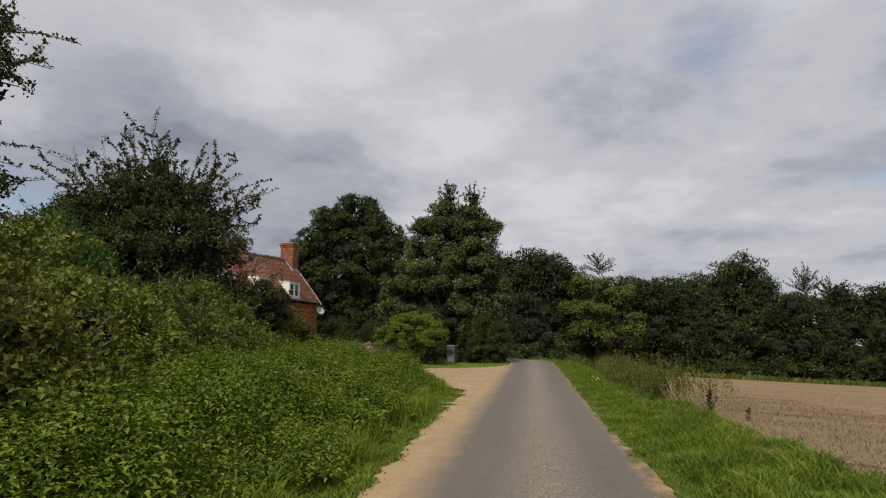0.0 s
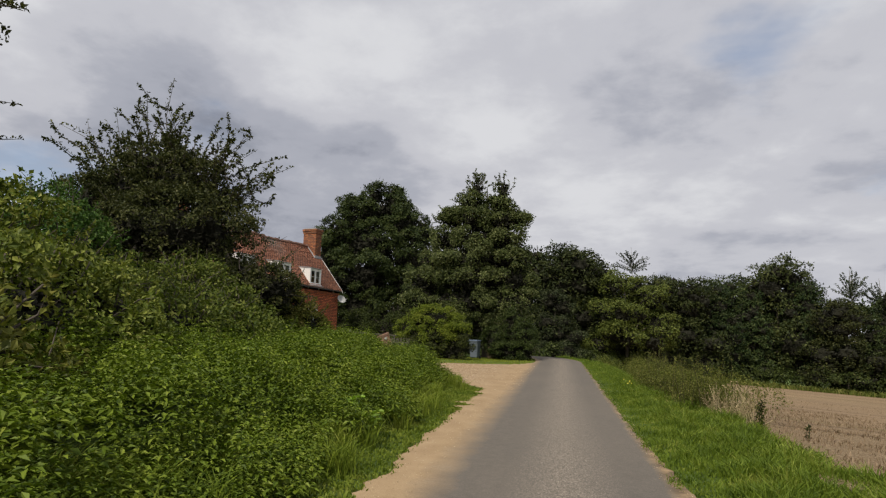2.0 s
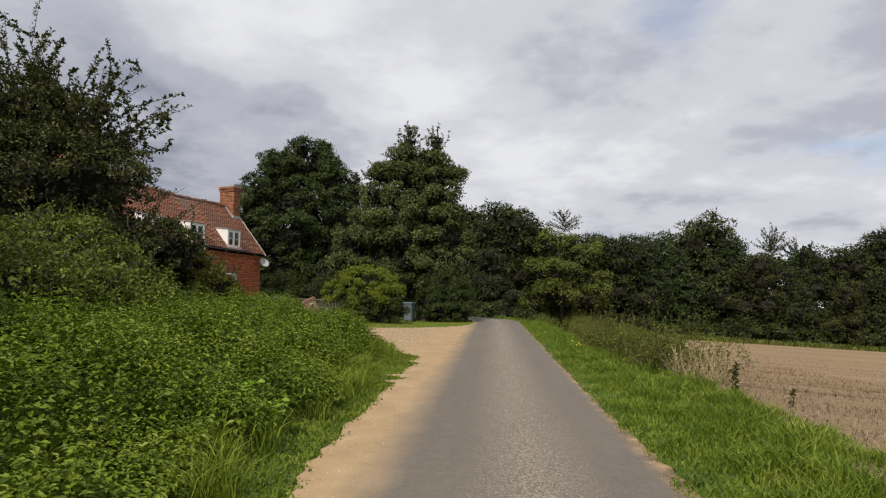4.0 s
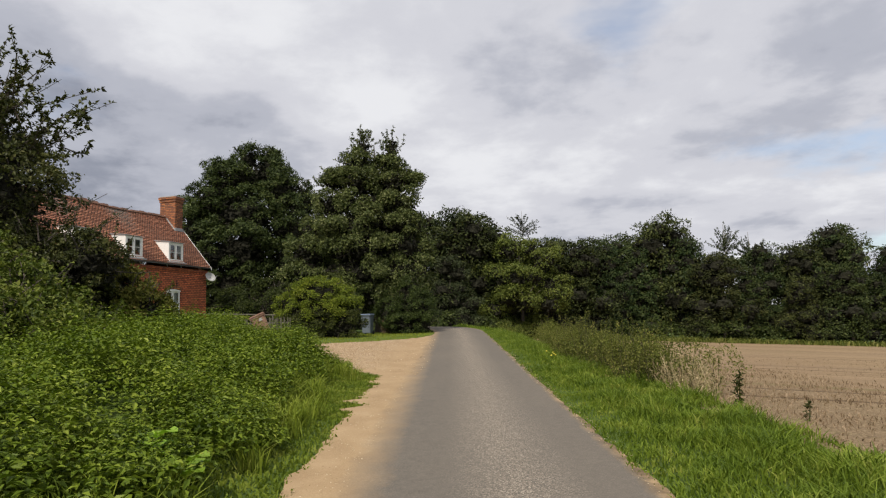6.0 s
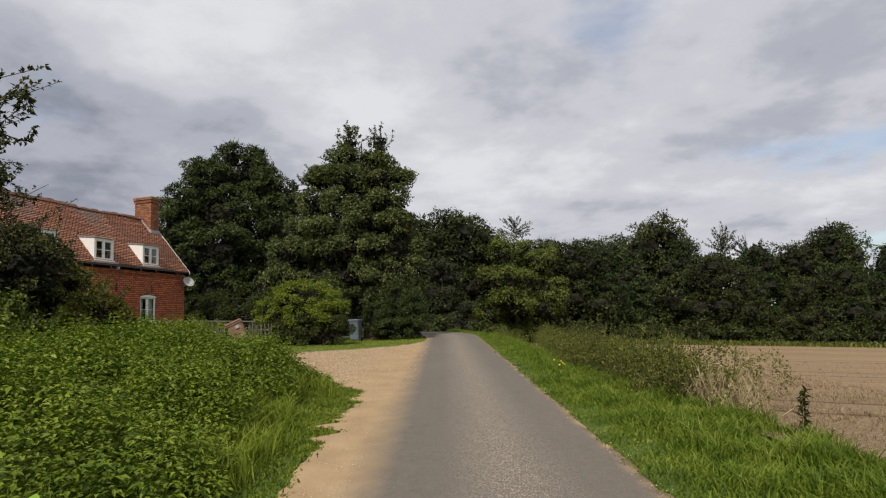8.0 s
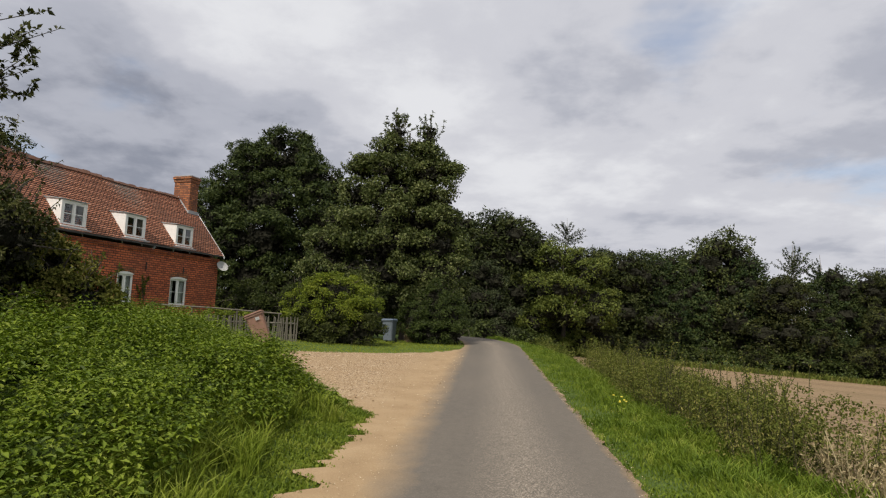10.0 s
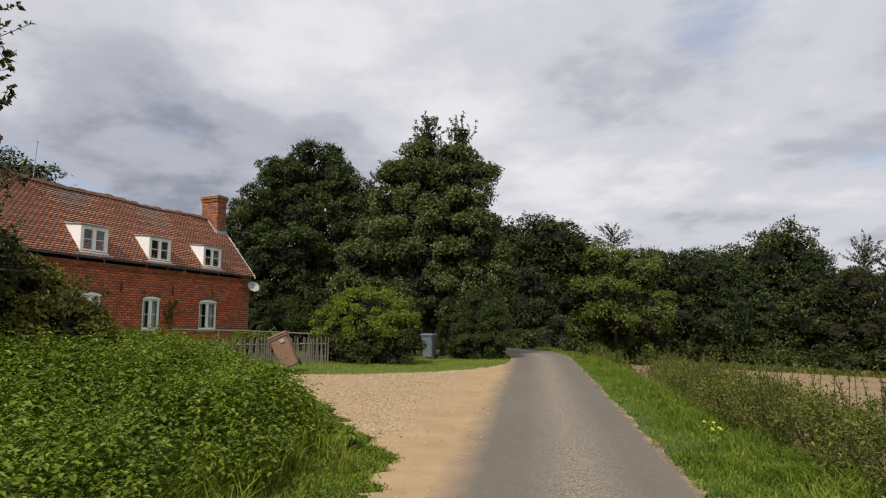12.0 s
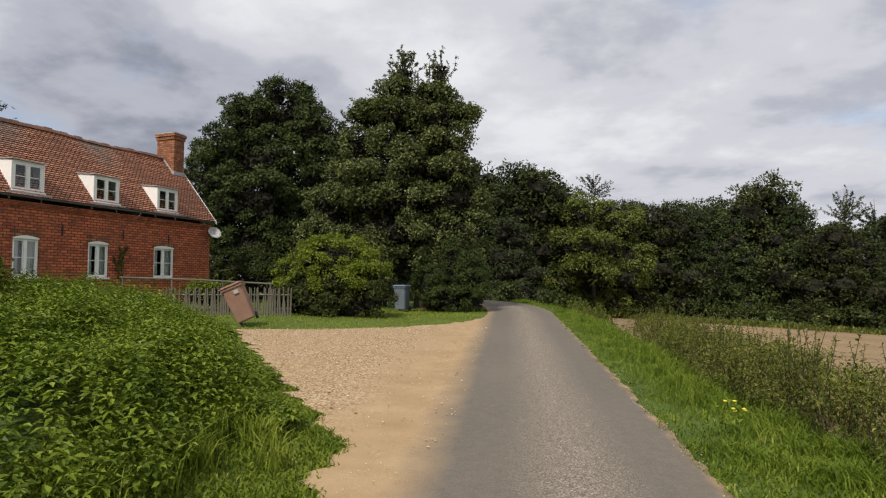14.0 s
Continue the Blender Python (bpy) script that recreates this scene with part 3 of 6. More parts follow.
def blades(xy, z, h, r, width=0.008, lean=0.35):
    """Grass blades: two quads and a tip, bent over."""
    n = len(xy)
    a = r.uniform(0, 2 * np.pi, n)
    side = np.stack([np.cos(a), np.sin(a), np.zeros(n)], 1) * (width * r.uniform(0.6, 1.4, n))[:, None]
    b = r.uniform(0, 2 * np.pi, n)
    ln = np.stack([np.cos(b), np.sin(b), np.zeros(n)], 1) * (h * lean * r.uniform(0.3, 1.8, n))[:, None]
    base = np.column_stack([xy, z])
    upv = np.array([0, 0, 1.0])[None] * h[:, None]
    mid, tip = base + ln * 0.35 + upv * 0.62, base + ln + upv * r.uniform(0.75, 1.0, n)[:, None]
    V = np.stack([base - side, base + side, mid + side * 0.8, mid - side * 0.8, tip], 1).reshape(-1, 3)
    i = np.arange(n)[:, None] * 5
    F = np.concatenate([i + np.array([0, 1, 2]), i + np.array([0, 2, 3]), i + np.array([3, 2, 4])])
    return V, F


# ---- the lie of the land ----
def smooth(a, b, x):
    t = np.clip((x - a) / (b - a), 0, 1)
    return t * t * (3 - 2 * t)


def profile(y):
    """Height of the lane: a steady climb that levels off at the bend."""
    y = np.asarray(y, float)
    yc = np.clip(y, -40, 30)
    over = np.clip(y - 30, 0, 14)
    return -0.25 + 0.022 * yc + 0.022 * (over - over * over / 28.0) - 0.012 * np.clip(y - 46, 0, 60)


def centre(y):
    """Middle of the tarmac."""
    y = np.asarray(y, float)
    return 0.52 - 0.0125 * np.clip(y - 34, 0, 30) ** 2 - 0.0006 * np.clip(8 - y, 0, 60) ** 2


def tilt(x, y):
    """The drive climbs a little towards the cottage."""
    return 0.045 * np.clip(-1.2 - np.asarray(x, float), 0, 6) * smooth(36, 31, y) * smooth(15, 20, y)


def edge_left(y):
    """Where the sand gives way to the grass of the left bank."""
    y = np.asarray(y, float)
    along = -1.22 - 0.022 * (y - 6)
    turn = -1.5 - 0.62 * np.clip(y - 17.6, 0, 30)
    return np.where(y < 17.6, along, turn)


def land(x, y):
    x, y = np.asarray(x, float), np.asarray(y, float)
    base = profile(y) + tilt(x, y)
    off = x - centre(np.minimum(y, 44))
    low = -0.055 * (np.clip(x, 3.5, 140) - 3.5) - 0.016 * np.clip(y - 10, 0, 70) + 0.022 * np.clip(y - 10, -50, 0) - 0.03
    right = smooth(1.6, 4.6, off)
    inside = edge_left(np.minimum(y, 26.0)) - x
    left = 0.42 * smooth(3.0, 8.5, inside) + 0.18 * smooth(0.15, 1.4, inside) * smooth(30, 24, y)
    hollow = -1.2 * smooth(46, 60, y) * (1 - right)
    return base * (1 - right) + low * right + left + hollow


def sheet(name, xs, ys, lift, material, height=land):
    """A smooth piece of ground over a grid of (x, y)."""
    X, Y = np.broadcast_arrays(xs, ys)
    Z = height(X, Y) + lift
    n, m = X.shape
    i = np.arange(n - 1)[:, None] * m + np.arange(m - 1)[None]
    F = np.stack([i, i + 1, i + m + 1, i + m], -1).reshape(-1, 4)
    return mesh_np(name, np.stack([X, Y, Z], -1).reshape(-1, 3), F, material, True)


gx = np.concatenate([[-2500, -900, -350, -150], np.linspace(-80, -16, 18), np.linspace(-14, 12, 90), np.linspace(13, 60, 40), [75, 100, 160, 350, 900, 2500]])
gy = np.concatenate([[-2500, -900, -350, -150, -80, -50], np.linspace(-30, 0, 22), np.linspace(0.8, 48, 120), np.linspace(50, 90, 22), [110, 150, 350, 900, 2500]])
GX, GY = np.meshgrid(gx, gy)
tagged(part("ground", sheet("ground", GX, GY, -0.03, M_SOIL)), "grassy earth falling gently towards a stubble field", "ground", kind="structure")

# the lane, with its sandy margins, and the drive in one washed surface
ry = np.concatenate([np.linspace(-30, 2, 40), np.linspace(2.2, 25.3, 240), np.linspace(25.33, 28.5, 110), np.linspace(28.55, 34, 60), np.linspace(34.3, 64, 70)])
ra = np.concatenate([np.linspace(-1, 0, 41), np.linspace(0.06, 1, 16)])
wob = np.array([noise.noise((0, y * 1.3, 3.1)) * 0.14 + noise.noise((4, y * 4.5, 1.0)) * 0.09 for y in ry])
wob2 = np.array([noise.noise((9, y * 1.1, 3.1)) * 0.08 + noise.noise((4, y * 5, 7.0)) * 0.07 for y in ry])
far_edge_y, far_edge_x = (25.7, 26.3, 28.0, 30.0, 32.4, 34.0), (-6.45, -5.2, -3.0, -1.6, -0.78, -0.74)
lo = np.where(ry < 25.7, edge_left(ry), np.interp(ry, far_edge_y, far_edge_x)) - centre(np.minimum(ry, 34))
jag = np.array([noise.noise((2, y * 2.2, 5)) * 0.3 + noise.noise((7, y * 7, 5)) * 0.22 for y in ry])
tongue = np.array([noise.noise((5, y * 2.6, 8)) * 0.34 + noise.noise((3, y * 6.5, 2)) * 0.2 for y in ry]) * smooth(12, 15, ry) * smooth(22, 19, ry)
lo = lo + np.where((ry > 16.5) & (ry < 31), jag, wob) * (1 - 0.6 * smooth(12, 15, ry) * smooth(22, 19, ry)) + tongue
hi = 1.36 - 0.15 * smooth(6, 13, ry) + wob2 * 0.8
A = np.where(ra[None] < 0, -ra[None] * lo[:, None], ra[None] * hi[:, None])
RX = centre(ry)[:, None] + A
RY = np.repeat(ry[:, None], len(ra), 1)
me = sheet("road", RX, RY, 0.0, M_ROAD, lambda x, y: profile(y) + tilt(x, y) + 0.02 - 0.012 * np.minimum((x - centre(y)) ** 2, 1.6) + 0.012 * np.sin(x * 2.1 + y) * np.sin(y * 1.7) * (x < -1.4))
att = me.attributes.new("across", "FLOAT", "POINT")
att.data.foreach_set("value", A.astype(np.float32).ravel())
tagged(part("road", me), "narrow worn grey tarmac lane with sandy edges and gravel drive", "road", kind="structure")

FX, FYY = np.meshgrid(np.concatenate([np.linspace(0, 1, 60)]), np.concatenate([np.linspace(-30, 50, 100)]))
near_edge = 3.55 + 0.18 * np.sin(FYY * 1.3) + 0.1 * np.sin(FYY * 4.1) + 0.9 * smooth(16, 30, FYY)
far_edge = 78.0
fx = near_edge + (far_edge - near_edge) * FX ** 2.2
fyy = np.where(FYY > 20, 20 + (FYY - 20) * (np.clip(62.5 - 0.17 * fx, 40, 70) - 20) / 30, FYY)
tagged(part("field", sheet("field", fx, fyy, 0.03, M_FIELD)), "harvested stubble field of dry straw and bare earth", "field", kind="structure")


# ---- the brick cottage ----
HOUSE_Z = 0.85
house = tagged(new("cottage"), "long red brick cottage with clay tiles, white dormers and chimneys", "house")
house.matrix_world = pose(-13.25, 37.2, 0, 0, 0, 77)
LEN, DEEP, WALL_TOP = 11.25, 4.4, 4.22      # local x from -LEN to 0, y from the front inwards
X0, X1 = -LEN, 0.0
RIDGE_Y, RIDGE_Z, EAVE_Y, EAVE_Z = 2.2, 7.30, -0.22, 4.36
WINDOWS = [(-8.68, -7.83, 1.84, 3.08), (-6.06, -5.22, 1.84, 3.06), (-3.14, -2.08, 1.84, 3.06)]
DORMERS = [(-8.80, -7.82, 4.56, 5.46), (-5.92, -4.94, 4.56, 5.46), (-3.05, -2.06, 4.56, 5.46)]


def wall_with_holes(x0, x1, z0, z1, holes, y0, y1):
    """One wall with its openings cut through."""
    xs = sorted({x0, x1, *(h[0] for h in holes), *(h[1] for h in holes)})
    zs = sorted({z0, z1, *(h[2] for h in holes), *(h[3] for h in holes)})
    bm = bmesh.new()
    grid = {(x, z): bm.verts.new((x, y0, z)) for x in xs for z in zs}
    for a, b in zip(xs, xs[1:]):
        for c, d in zip(zs, zs[1:]):
            if not any(h[0] <= a and b <= h[1] and h[2] <= c and d <= h[3] for h in holes):
                bm.faces.new((grid[a, c], grid[b, c], grid[b, d], grid[a, d]))
    r = bmesh.ops.extrude_face_region(bm, geom=list(bm.faces))
    bmesh.ops.translate(bm, vec=(0, y1 - y0, 0), verts=[v for v in r["geom"] if isinstance(v, bmesh.types.BMVert)])
    bmesh.ops.recalc_face_normals(bm, faces=bm.faces)
    return bm


part("front_wall", wall_with_holes(X0, X1, 0.3, WALL_TOP, WINDOWS, 0.0, 0.24), M_BRICK, house)
part("back_wall", boxes((X0, X1, DEEP - 0.24, DEEP, 0.3, WALL_TOP)), M_BRICK, house)


def gable(x0, x1):
    bm = bmesh.new()
    prof = [(0.24, 0.3), (DEEP - 0.24, 0.3), (DEEP - 0.24, WALL_TOP), (RIDGE_Y, RIDGE_Z - 0.3), (0.24, WALL_TOP)]
    a = [bm.verts.new((x0, y, z)) for y, z in prof]
    b = [bm.verts.new((x1, y, z)) for y, z in prof]
    bm.faces.new(a), bm.faces.new(b[::-1])
    for i in range(5):
        j = (i + 1) % 5
        bm.faces.new((a[i], b[i], b[j], a[j]))
    bmesh.ops.recalc_face_normals(bm, faces=bm.faces)
    return bm


part("gable_wall", gable(X0, X0 + 0.24), M_BRICK2, house)
part("gable_wall", gable(X1 - 0.24, X1), M_BRICK2, house)
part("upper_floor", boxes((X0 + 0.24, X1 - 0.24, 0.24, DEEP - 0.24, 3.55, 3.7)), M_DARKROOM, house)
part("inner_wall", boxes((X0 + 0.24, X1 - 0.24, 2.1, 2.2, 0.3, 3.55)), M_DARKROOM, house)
# a course of bricks on edge below the eaves, and the dentil shadow line
part("eaves_course", boxes((X0, X1, -0.05, 0.0, WALL_TOP - 0.16, WALL_TOP - 0.08), (X0, X1, -0.09, 0.0, WALL_TOP - 0.075, WALL_TOP)), M_BRICK, house)


def sag(x):
    """The old ridge dips a little between the chimneys."""
    t = (x - X0) / (X1 - X0)
    return -0.07 * math.sin(math.pi * t) - 0.05 * (1 - t) + 0.025 * math.sin(17 * t)


def roof_slope(front=True):
    """Courses of tiles, each lapping over the one below."""
    V, F = [], []
    nx, rows = 70, 34
    xs = np.linspace(X0 - 0.1, X1 + 0.12, nx)
    sg = np.array([sag(x) for x in xs])
    for k in range(rows):
        wavy = 0.008 * np.sin(xs * 37 + k * 1.7) + 0.006 * np.sin(xs * 11 + k)
        for t, lift in ((k / rows, 0.062), ((k + 1) / rows, 0.010)):
            y = EAVE_Y + (RIDGE_Y - EAVE_Y) * t
            z = EAVE_Z + (RIDGE_Z - EAVE_Z) * t + sg * t + lift + wavy * (lift > 0.02)
            if not front:
                y = 2 * RIDGE_Y - y
            V.append(np.stack([xs, np.full(nx, y), z], 1))
    i = np.arange(nx - 1)
    for k in range(2 * rows - 1):
        F.append(k * nx + np.stack([i, i + 1, nx + i + 1, nx + i], 1))
    return mesh_np("roof", np.concatenate(V), np.concatenate(F), M_TILE)


part("roof", roof_slope(True), M_TILE, house, "weathered red clay tiles in lapped courses")
part("roof", roof_slope(False), M_TILE, house)
under = bmesh.new()
for yy in (EAVE_Y, 2 * RIDGE_Y - EAVE_Y):
    q = [under.verts.new((x, y, z + (sag(x) if y == RIDGE_Y else 0) - 0.03)) for x, y, z in ((X0, yy, EAVE_Z), (X1, yy, EAVE_Z), (X1, RIDGE_Y, RIDGE_Z), (X0, RIDGE_Y, RIDGE_Z))]
    under.faces.new(q)
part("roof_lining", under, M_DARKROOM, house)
cap = bmesh.new()
for i in range(36):
    x = X0 + 0.1 + i * (X1 - X0 - 0.2) / 36
    vs = box(cap, x, x + 0.30, RIDGE_Y - 0.13, RIDGE_Y + 0.13, RIDGE_Z + sag(x) - 0.03, RIDGE_Z + sag(x) + 0.075 + 0.03 * math.sin(i * 2.3) * math.sin(i * 0.7) + (0.03 if x < -5.6 else 0.0))
    for v in vs:
        if v.co.z > RIDGE_Z + sag(x) + 0.03:
            v.co.y = RIDGE_Y + (v.co.y - RIDGE_Y) * 0.5
part("ridge_tiles", cap, M_RIDGE, house)


def bargeboard(x, w):
    bm = bmesh.new()
    s = sag(x)
    for y0, z0, y1, z1 in ((EAVE_Y - 0.02, EAVE_Z - 0.05, RIDGE_Y, RIDGE_Z + s), (2 * RIDGE_Y - EAVE_Y, EAVE_Z - 0.05, RIDGE_Y, RIDGE_Z + s)):
        q = []
        for xx in (x, x + 0.035):
            q.append([bm.verts.new(p) for p in ((xx, y0, z0 + 0.07), (xx, y1, z1 + 0.07), (xx, y1, z1 + 0.07 - w), (xx, y0, z0 + 0.07 - w))])
        a, b = q
        bm.faces.new(a), bm.faces.new(b[::-1])
        for i in range(4):
            j = (i + 1) % 4
            bm.faces.new((a[i], b[i], b[j], a[j]))
    bmesh.ops.recalc_face_normals(bm, faces=bm.faces)
    return bm


part("bargeboard", bargeboard(X0 - 0.14, 0.24), M_WHITE, house, "flaking white painted bargeboard")
part("bargeboard", bargeboard(X1 + 0.12, 0.12), M_WHITE, house)
# thin black strip added for the shadow line below the eaves
part("gutter", boxes((X0 - 0.1, X1 + 0.1, EAVE_Y + 0.0, EAVE_Y + 0.05, EAVE_Z - 0.035, EAVE_Z - 0.005), bevel=0.01), M_BLACK, house)


def chimney(x0, x1, y0, y1, z0, z1, label):
    stack = part("chimney", boxes((x0, x1, y0, y1, z0, z1 - 0.34)), M_BRICK2, house, label)
    part("corbel", boxes((x0 - 0.04, x1 + 0.04, y0 - 0.04, y1 + 0.04, z1 - 0.338, z1 - 0.20), (x0 - 0.075, x1 + 0.075, y0 - 0.075, y1 + 0.075, z1 - 0.198, z1 - 0.06), bevel=0.008), M_BRICK2, stack)
    part("capping", boxes((x0 - 0.03, x1 + 0.03, y0 - 0.03, y1 + 0.03, z1 - 0.058, z1), bevel=0.015), M_LEAD, stack)
    pitch = (RIDGE_Z - EAVE_Z) / (RIDGE_Y - EAVE_Y)
    foot = EAVE_Z + (y0 - EAVE_Y) * pitch
    part("flashing", boxes((x0 - 0.05, x1 + 0.05, y0 - 0.05, y0 - 0.006, foot - 0.12, foot + 0.16), bevel=0.01), M_LEAD, stack)
    bm = boxes((x0 - 0.045, x0 - 0.006, y0 - 0.05, RIDGE_Y, -0.1, 0.09))
    for v in bm.verts:
        v.co.z += EAVE_Z + (v.co.y - EAVE_Y) * pitch
    part("flashing", bm, M_LEAD, stack)
    return stack


chimney(-0.62, -0.02, 1.54, 2.52, 5.9, 8.46, "square orange brick chimney stack with corbelled top")
old = chimney(-11.20, -10.60, 1.85, 3.0, 5.0, 8.45, "tall old red brick chimney stack")
pot = bmesh.new()
bmesh.ops.create_cone(pot, cap_ends=True, segments=14, radius1=0.13, radius2=0.1, depth=0.14, matrix=pose(-10.9, 2.2, 8.52))
bmesh.ops.create_cone(pot, cap_ends=True, segments=14, radius1=0.19, radius2=0.17, depth=0.05, matrix=pose(-10.9, 2.2, 8.615))
part("chimney_pot", pot, M_BLACK, old)


def casement(x0, x1, z0, z1, y, parent, bars=2, curtain=True):
    """A white two-light casement with panes, bars, sill and net curtains."""
    w = part("window", boxes((x0, x0 + 0.06, y, y + 0.07, z0, z1), (x1 - 0.06, x1, y, y + 0.07, z0, z1), (x0 + 0.06, x1 - 0.06, y, y + 0.07, z1 - 0.06, z1), (x0 + 0.06, x1 - 0.06, y, y + 0.07, z0, z0 + 0.06)), M_WHITE, parent, "white painted wooden casement window")
    mid = (x0 + x1) / 2
    part("mullion", boxes((mid - 0.04, mid + 0.04, y - 0.008, y + 0.07, z0 + 0.06, z1 - 0.06)), M_WHITE, w)
    for a, b in ((x0 + 0.06, mid - 0.04), (mid + 0.04, x1 - 0.06)):
        part("sash", boxes((a, a + 0.035, y + 0.01, y + 0.06, z0 + 0.06, z1 - 0.06), (b - 0.035, b, y + 0.01, y + 0.06, z0 + 0.06, z1 - 0.06), (a + 0.035, b - 0.035, y + 0.01, y + 0.06, z0 + 0.06, z0 + 0.1), (a + 0.035, b - 0.035, y + 0.01, y + 0.06, z1 - 0.1, z1 - 0.06)), M_WHITE, w)
        for i in range(1, bars):
            zz = z0 + 0.06 + (z1 - z0 - 0.12) * i / bars
            part("glazing_bar", boxes((a + 0.036, b - 0.036, y + 0.02, y + 0.045, zz - 0.012, zz + 0.012)), M_WHITE, w)
        p = part("pane", boxes((a + 0.03, b - 0.03, y + 0.03, y + 0.036, z0 + 0.09, z1 - 0.09)), M_GLASS, w)
        p.visible_shadow = False
    part("sill", boxes((x0 - 0.06, x1 + 0.06, y - 0.09, y + 0.07, z0 - 0.06, z0 - 0.002), bevel=0.008), M_WHITE, w)
    if curtain:
        for a, b in ((x0 + 0.05, x0 + 0.05 + (x1 - x0) * 0.28), (x1 - 0.05 - (x1 - x0) * 0.42, x1 - 0.05)):
            n = 24
            xs = np.linspace(a, b, n)
            ys = y + 0.14 + 0.02 * np.sin(np.arange(n) * 1.6)
            V = np.concatenate([np.stack([xs, ys, np.full(n, z)], 1) for z in (z0 + 0.04, z1 - 0.04)])
            i = np.arange(n - 1)
            part("curtain", mesh_np("curtain", V, np.stack([i, i + 1, n + i + 1, n + i], 1), M_CURTAIN, True), M_CURTAIN, w)
    return w


for x0, x1, z0, z1 in WINDOWS:
    casement(x0, x1, z0, z1, 0.05, house)
    bow = bmesh.new()
    for i in range(8):
        a, b = x0 + (x1 - x0) * i / 8, x0 + (x1 - x0) * (i + 1) / 8
        rise = [0.075 * (1 - (2 * (x - x0) / (x1 - x0) - 1) ** 2) for x in (a, b)]
        vs = box(bow, a, b, -0.006, 0.1, z1 - 0.03, z1 + 0.004)
        for v in vs:
            if v.co.z > z1:
                v.co.z += rise[0 if abs(v.co.x - a) < 1e-4 else 1]
    part("arched_head", bow, M_WHITE, house, "white segmental window head")
    arch = bmesh.new()
    for i in range(11):
        x = x0 - 0.05 + i * (x1 - x0 + 0.1) / 11
        tt = (i - 5) / 5
        box(arch, x + 0.006, x + (x1 - x0 + 0.1) / 11 - 0.006, -0.012, 0.02, z1 + 0.085 - 0.065 * tt * tt, z1 + 0.29 - 0.065 * tt * tt)
    part("brick_arch", arch, M_BRICK2, house)
for x in (-7.05, -4.62, -2.4):
    tie = boxes((x - 0.02, x + 0.02, -0.03, 0.0, 3.25, 3.62), (x - 0.035, x + 0.035, -0.035, -0.001, 3.4, 3.46), bevel=0.006)
    part("wall_tie", tie, M_BLACK, house, "black iron wall tie")


def dormer(x0, x1, z0, z1):
    d = part("dormer", boxes((x0 - 0.045, x0, -0.06, 0.02, z0 - 0.05, z1 + 0.02), (x1, x1 + 0.045, -0.06, 0.02, z0 - 0.05, z1 + 0.02), (x0, x1, -0.06, 0.02, z1, z1 + 0.035)), M_WHITE, house, "small white painted dormer window")
    slope = (RIDGE_Z - EAVE_Z) / (RIDGE_Y - EAVE_Y)
    top = z1 + 0.04
    for x in (x0 - 0.045, x1 + 0.005):
        bm = bmesh.new()
        yb = EAVE_Y + (top - EAVE_Z) / slope + 0.1
        q = [[bm.verts.new((xx, y, z)) for y, z in ((0.02, z0 - 0.3), (0.02, top), (yb, top + 0.1))] for xx in (x, x + 0.04)]
        bm.faces.new(q[0]), bm.faces.new(q[1][::-1])
        for i in range(3):
            bm.faces.new((q[0][i], q[1][i], q[1][(i + 1) % 3], q[0][(i + 1) % 3]))
        bmesh.ops.recalc_face_normals(bm, faces=bm.faces)
        part("cheek", bm, M_WHITE, d, "white boarded dormer cheek")
    bm = boxes((x0 - 0.09, x1 + 0.09, -0.12, yb + 0.2, top, top + 0.03))
    for v in bm.verts:
        v.co.z += (v.co.y + 0.12) * 0.1
    part("dormer_roof", bm, M_LEAD, d)
    part("apron", boxes((x0 - 0.25, x1 + 0.25, -0.16, 0.0, z0 - 0.13, z0 - 0.055), bevel=0.01), M_LEAD, d)
    casement(x0, x1, z0, z1, -0.05, house, 2, False)
    # dark panel standing in for the unlit space behind the dormer glass
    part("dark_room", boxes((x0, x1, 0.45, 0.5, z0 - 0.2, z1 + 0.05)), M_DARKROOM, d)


for dd in DORMERS:
    dormer(*dd)

# satellite dish on the corner
bm = bmesh.new()
bmesh.ops.create_uvsphere(bm, u_segments=20, v_segments=12, radius=0.6)
bmesh.ops.delete(bm, geom=[v for v in bm.verts if v.co.z > -0.47], context="VERTS")
bmesh.ops.translate(bm, vec=(0, 0, 0.5), verts=bm.verts)
bmesh.ops.solidify(bm, geom=bm.faces, thickness=0.012)
dish = part("satellite_dish", bm, M_DISH, house, "grey oval satellite dish on a bracket")
dish.matrix_local = pose(-0.05, -0.32, 3.9, 60, 0, -22)
dish.scale = (1.0, 0.95, 1.0)
V, F = tubes([([(-0.05, 0.02, 3.75), (-0.05, -0.18, 3.75), (-0.05, -0.3, 3.86)], (0.018, 0.018, 0.018)), ([(-0.05, -0.3, 3.72), (0.02, -0.5, 3.75), (0.06, -0.66, 3.95)], (0.012, 0.012, 0.02))])
part("dish_bracket", mesh_np("dish_bracket", V, F, M_METAL), M_METAL, house)

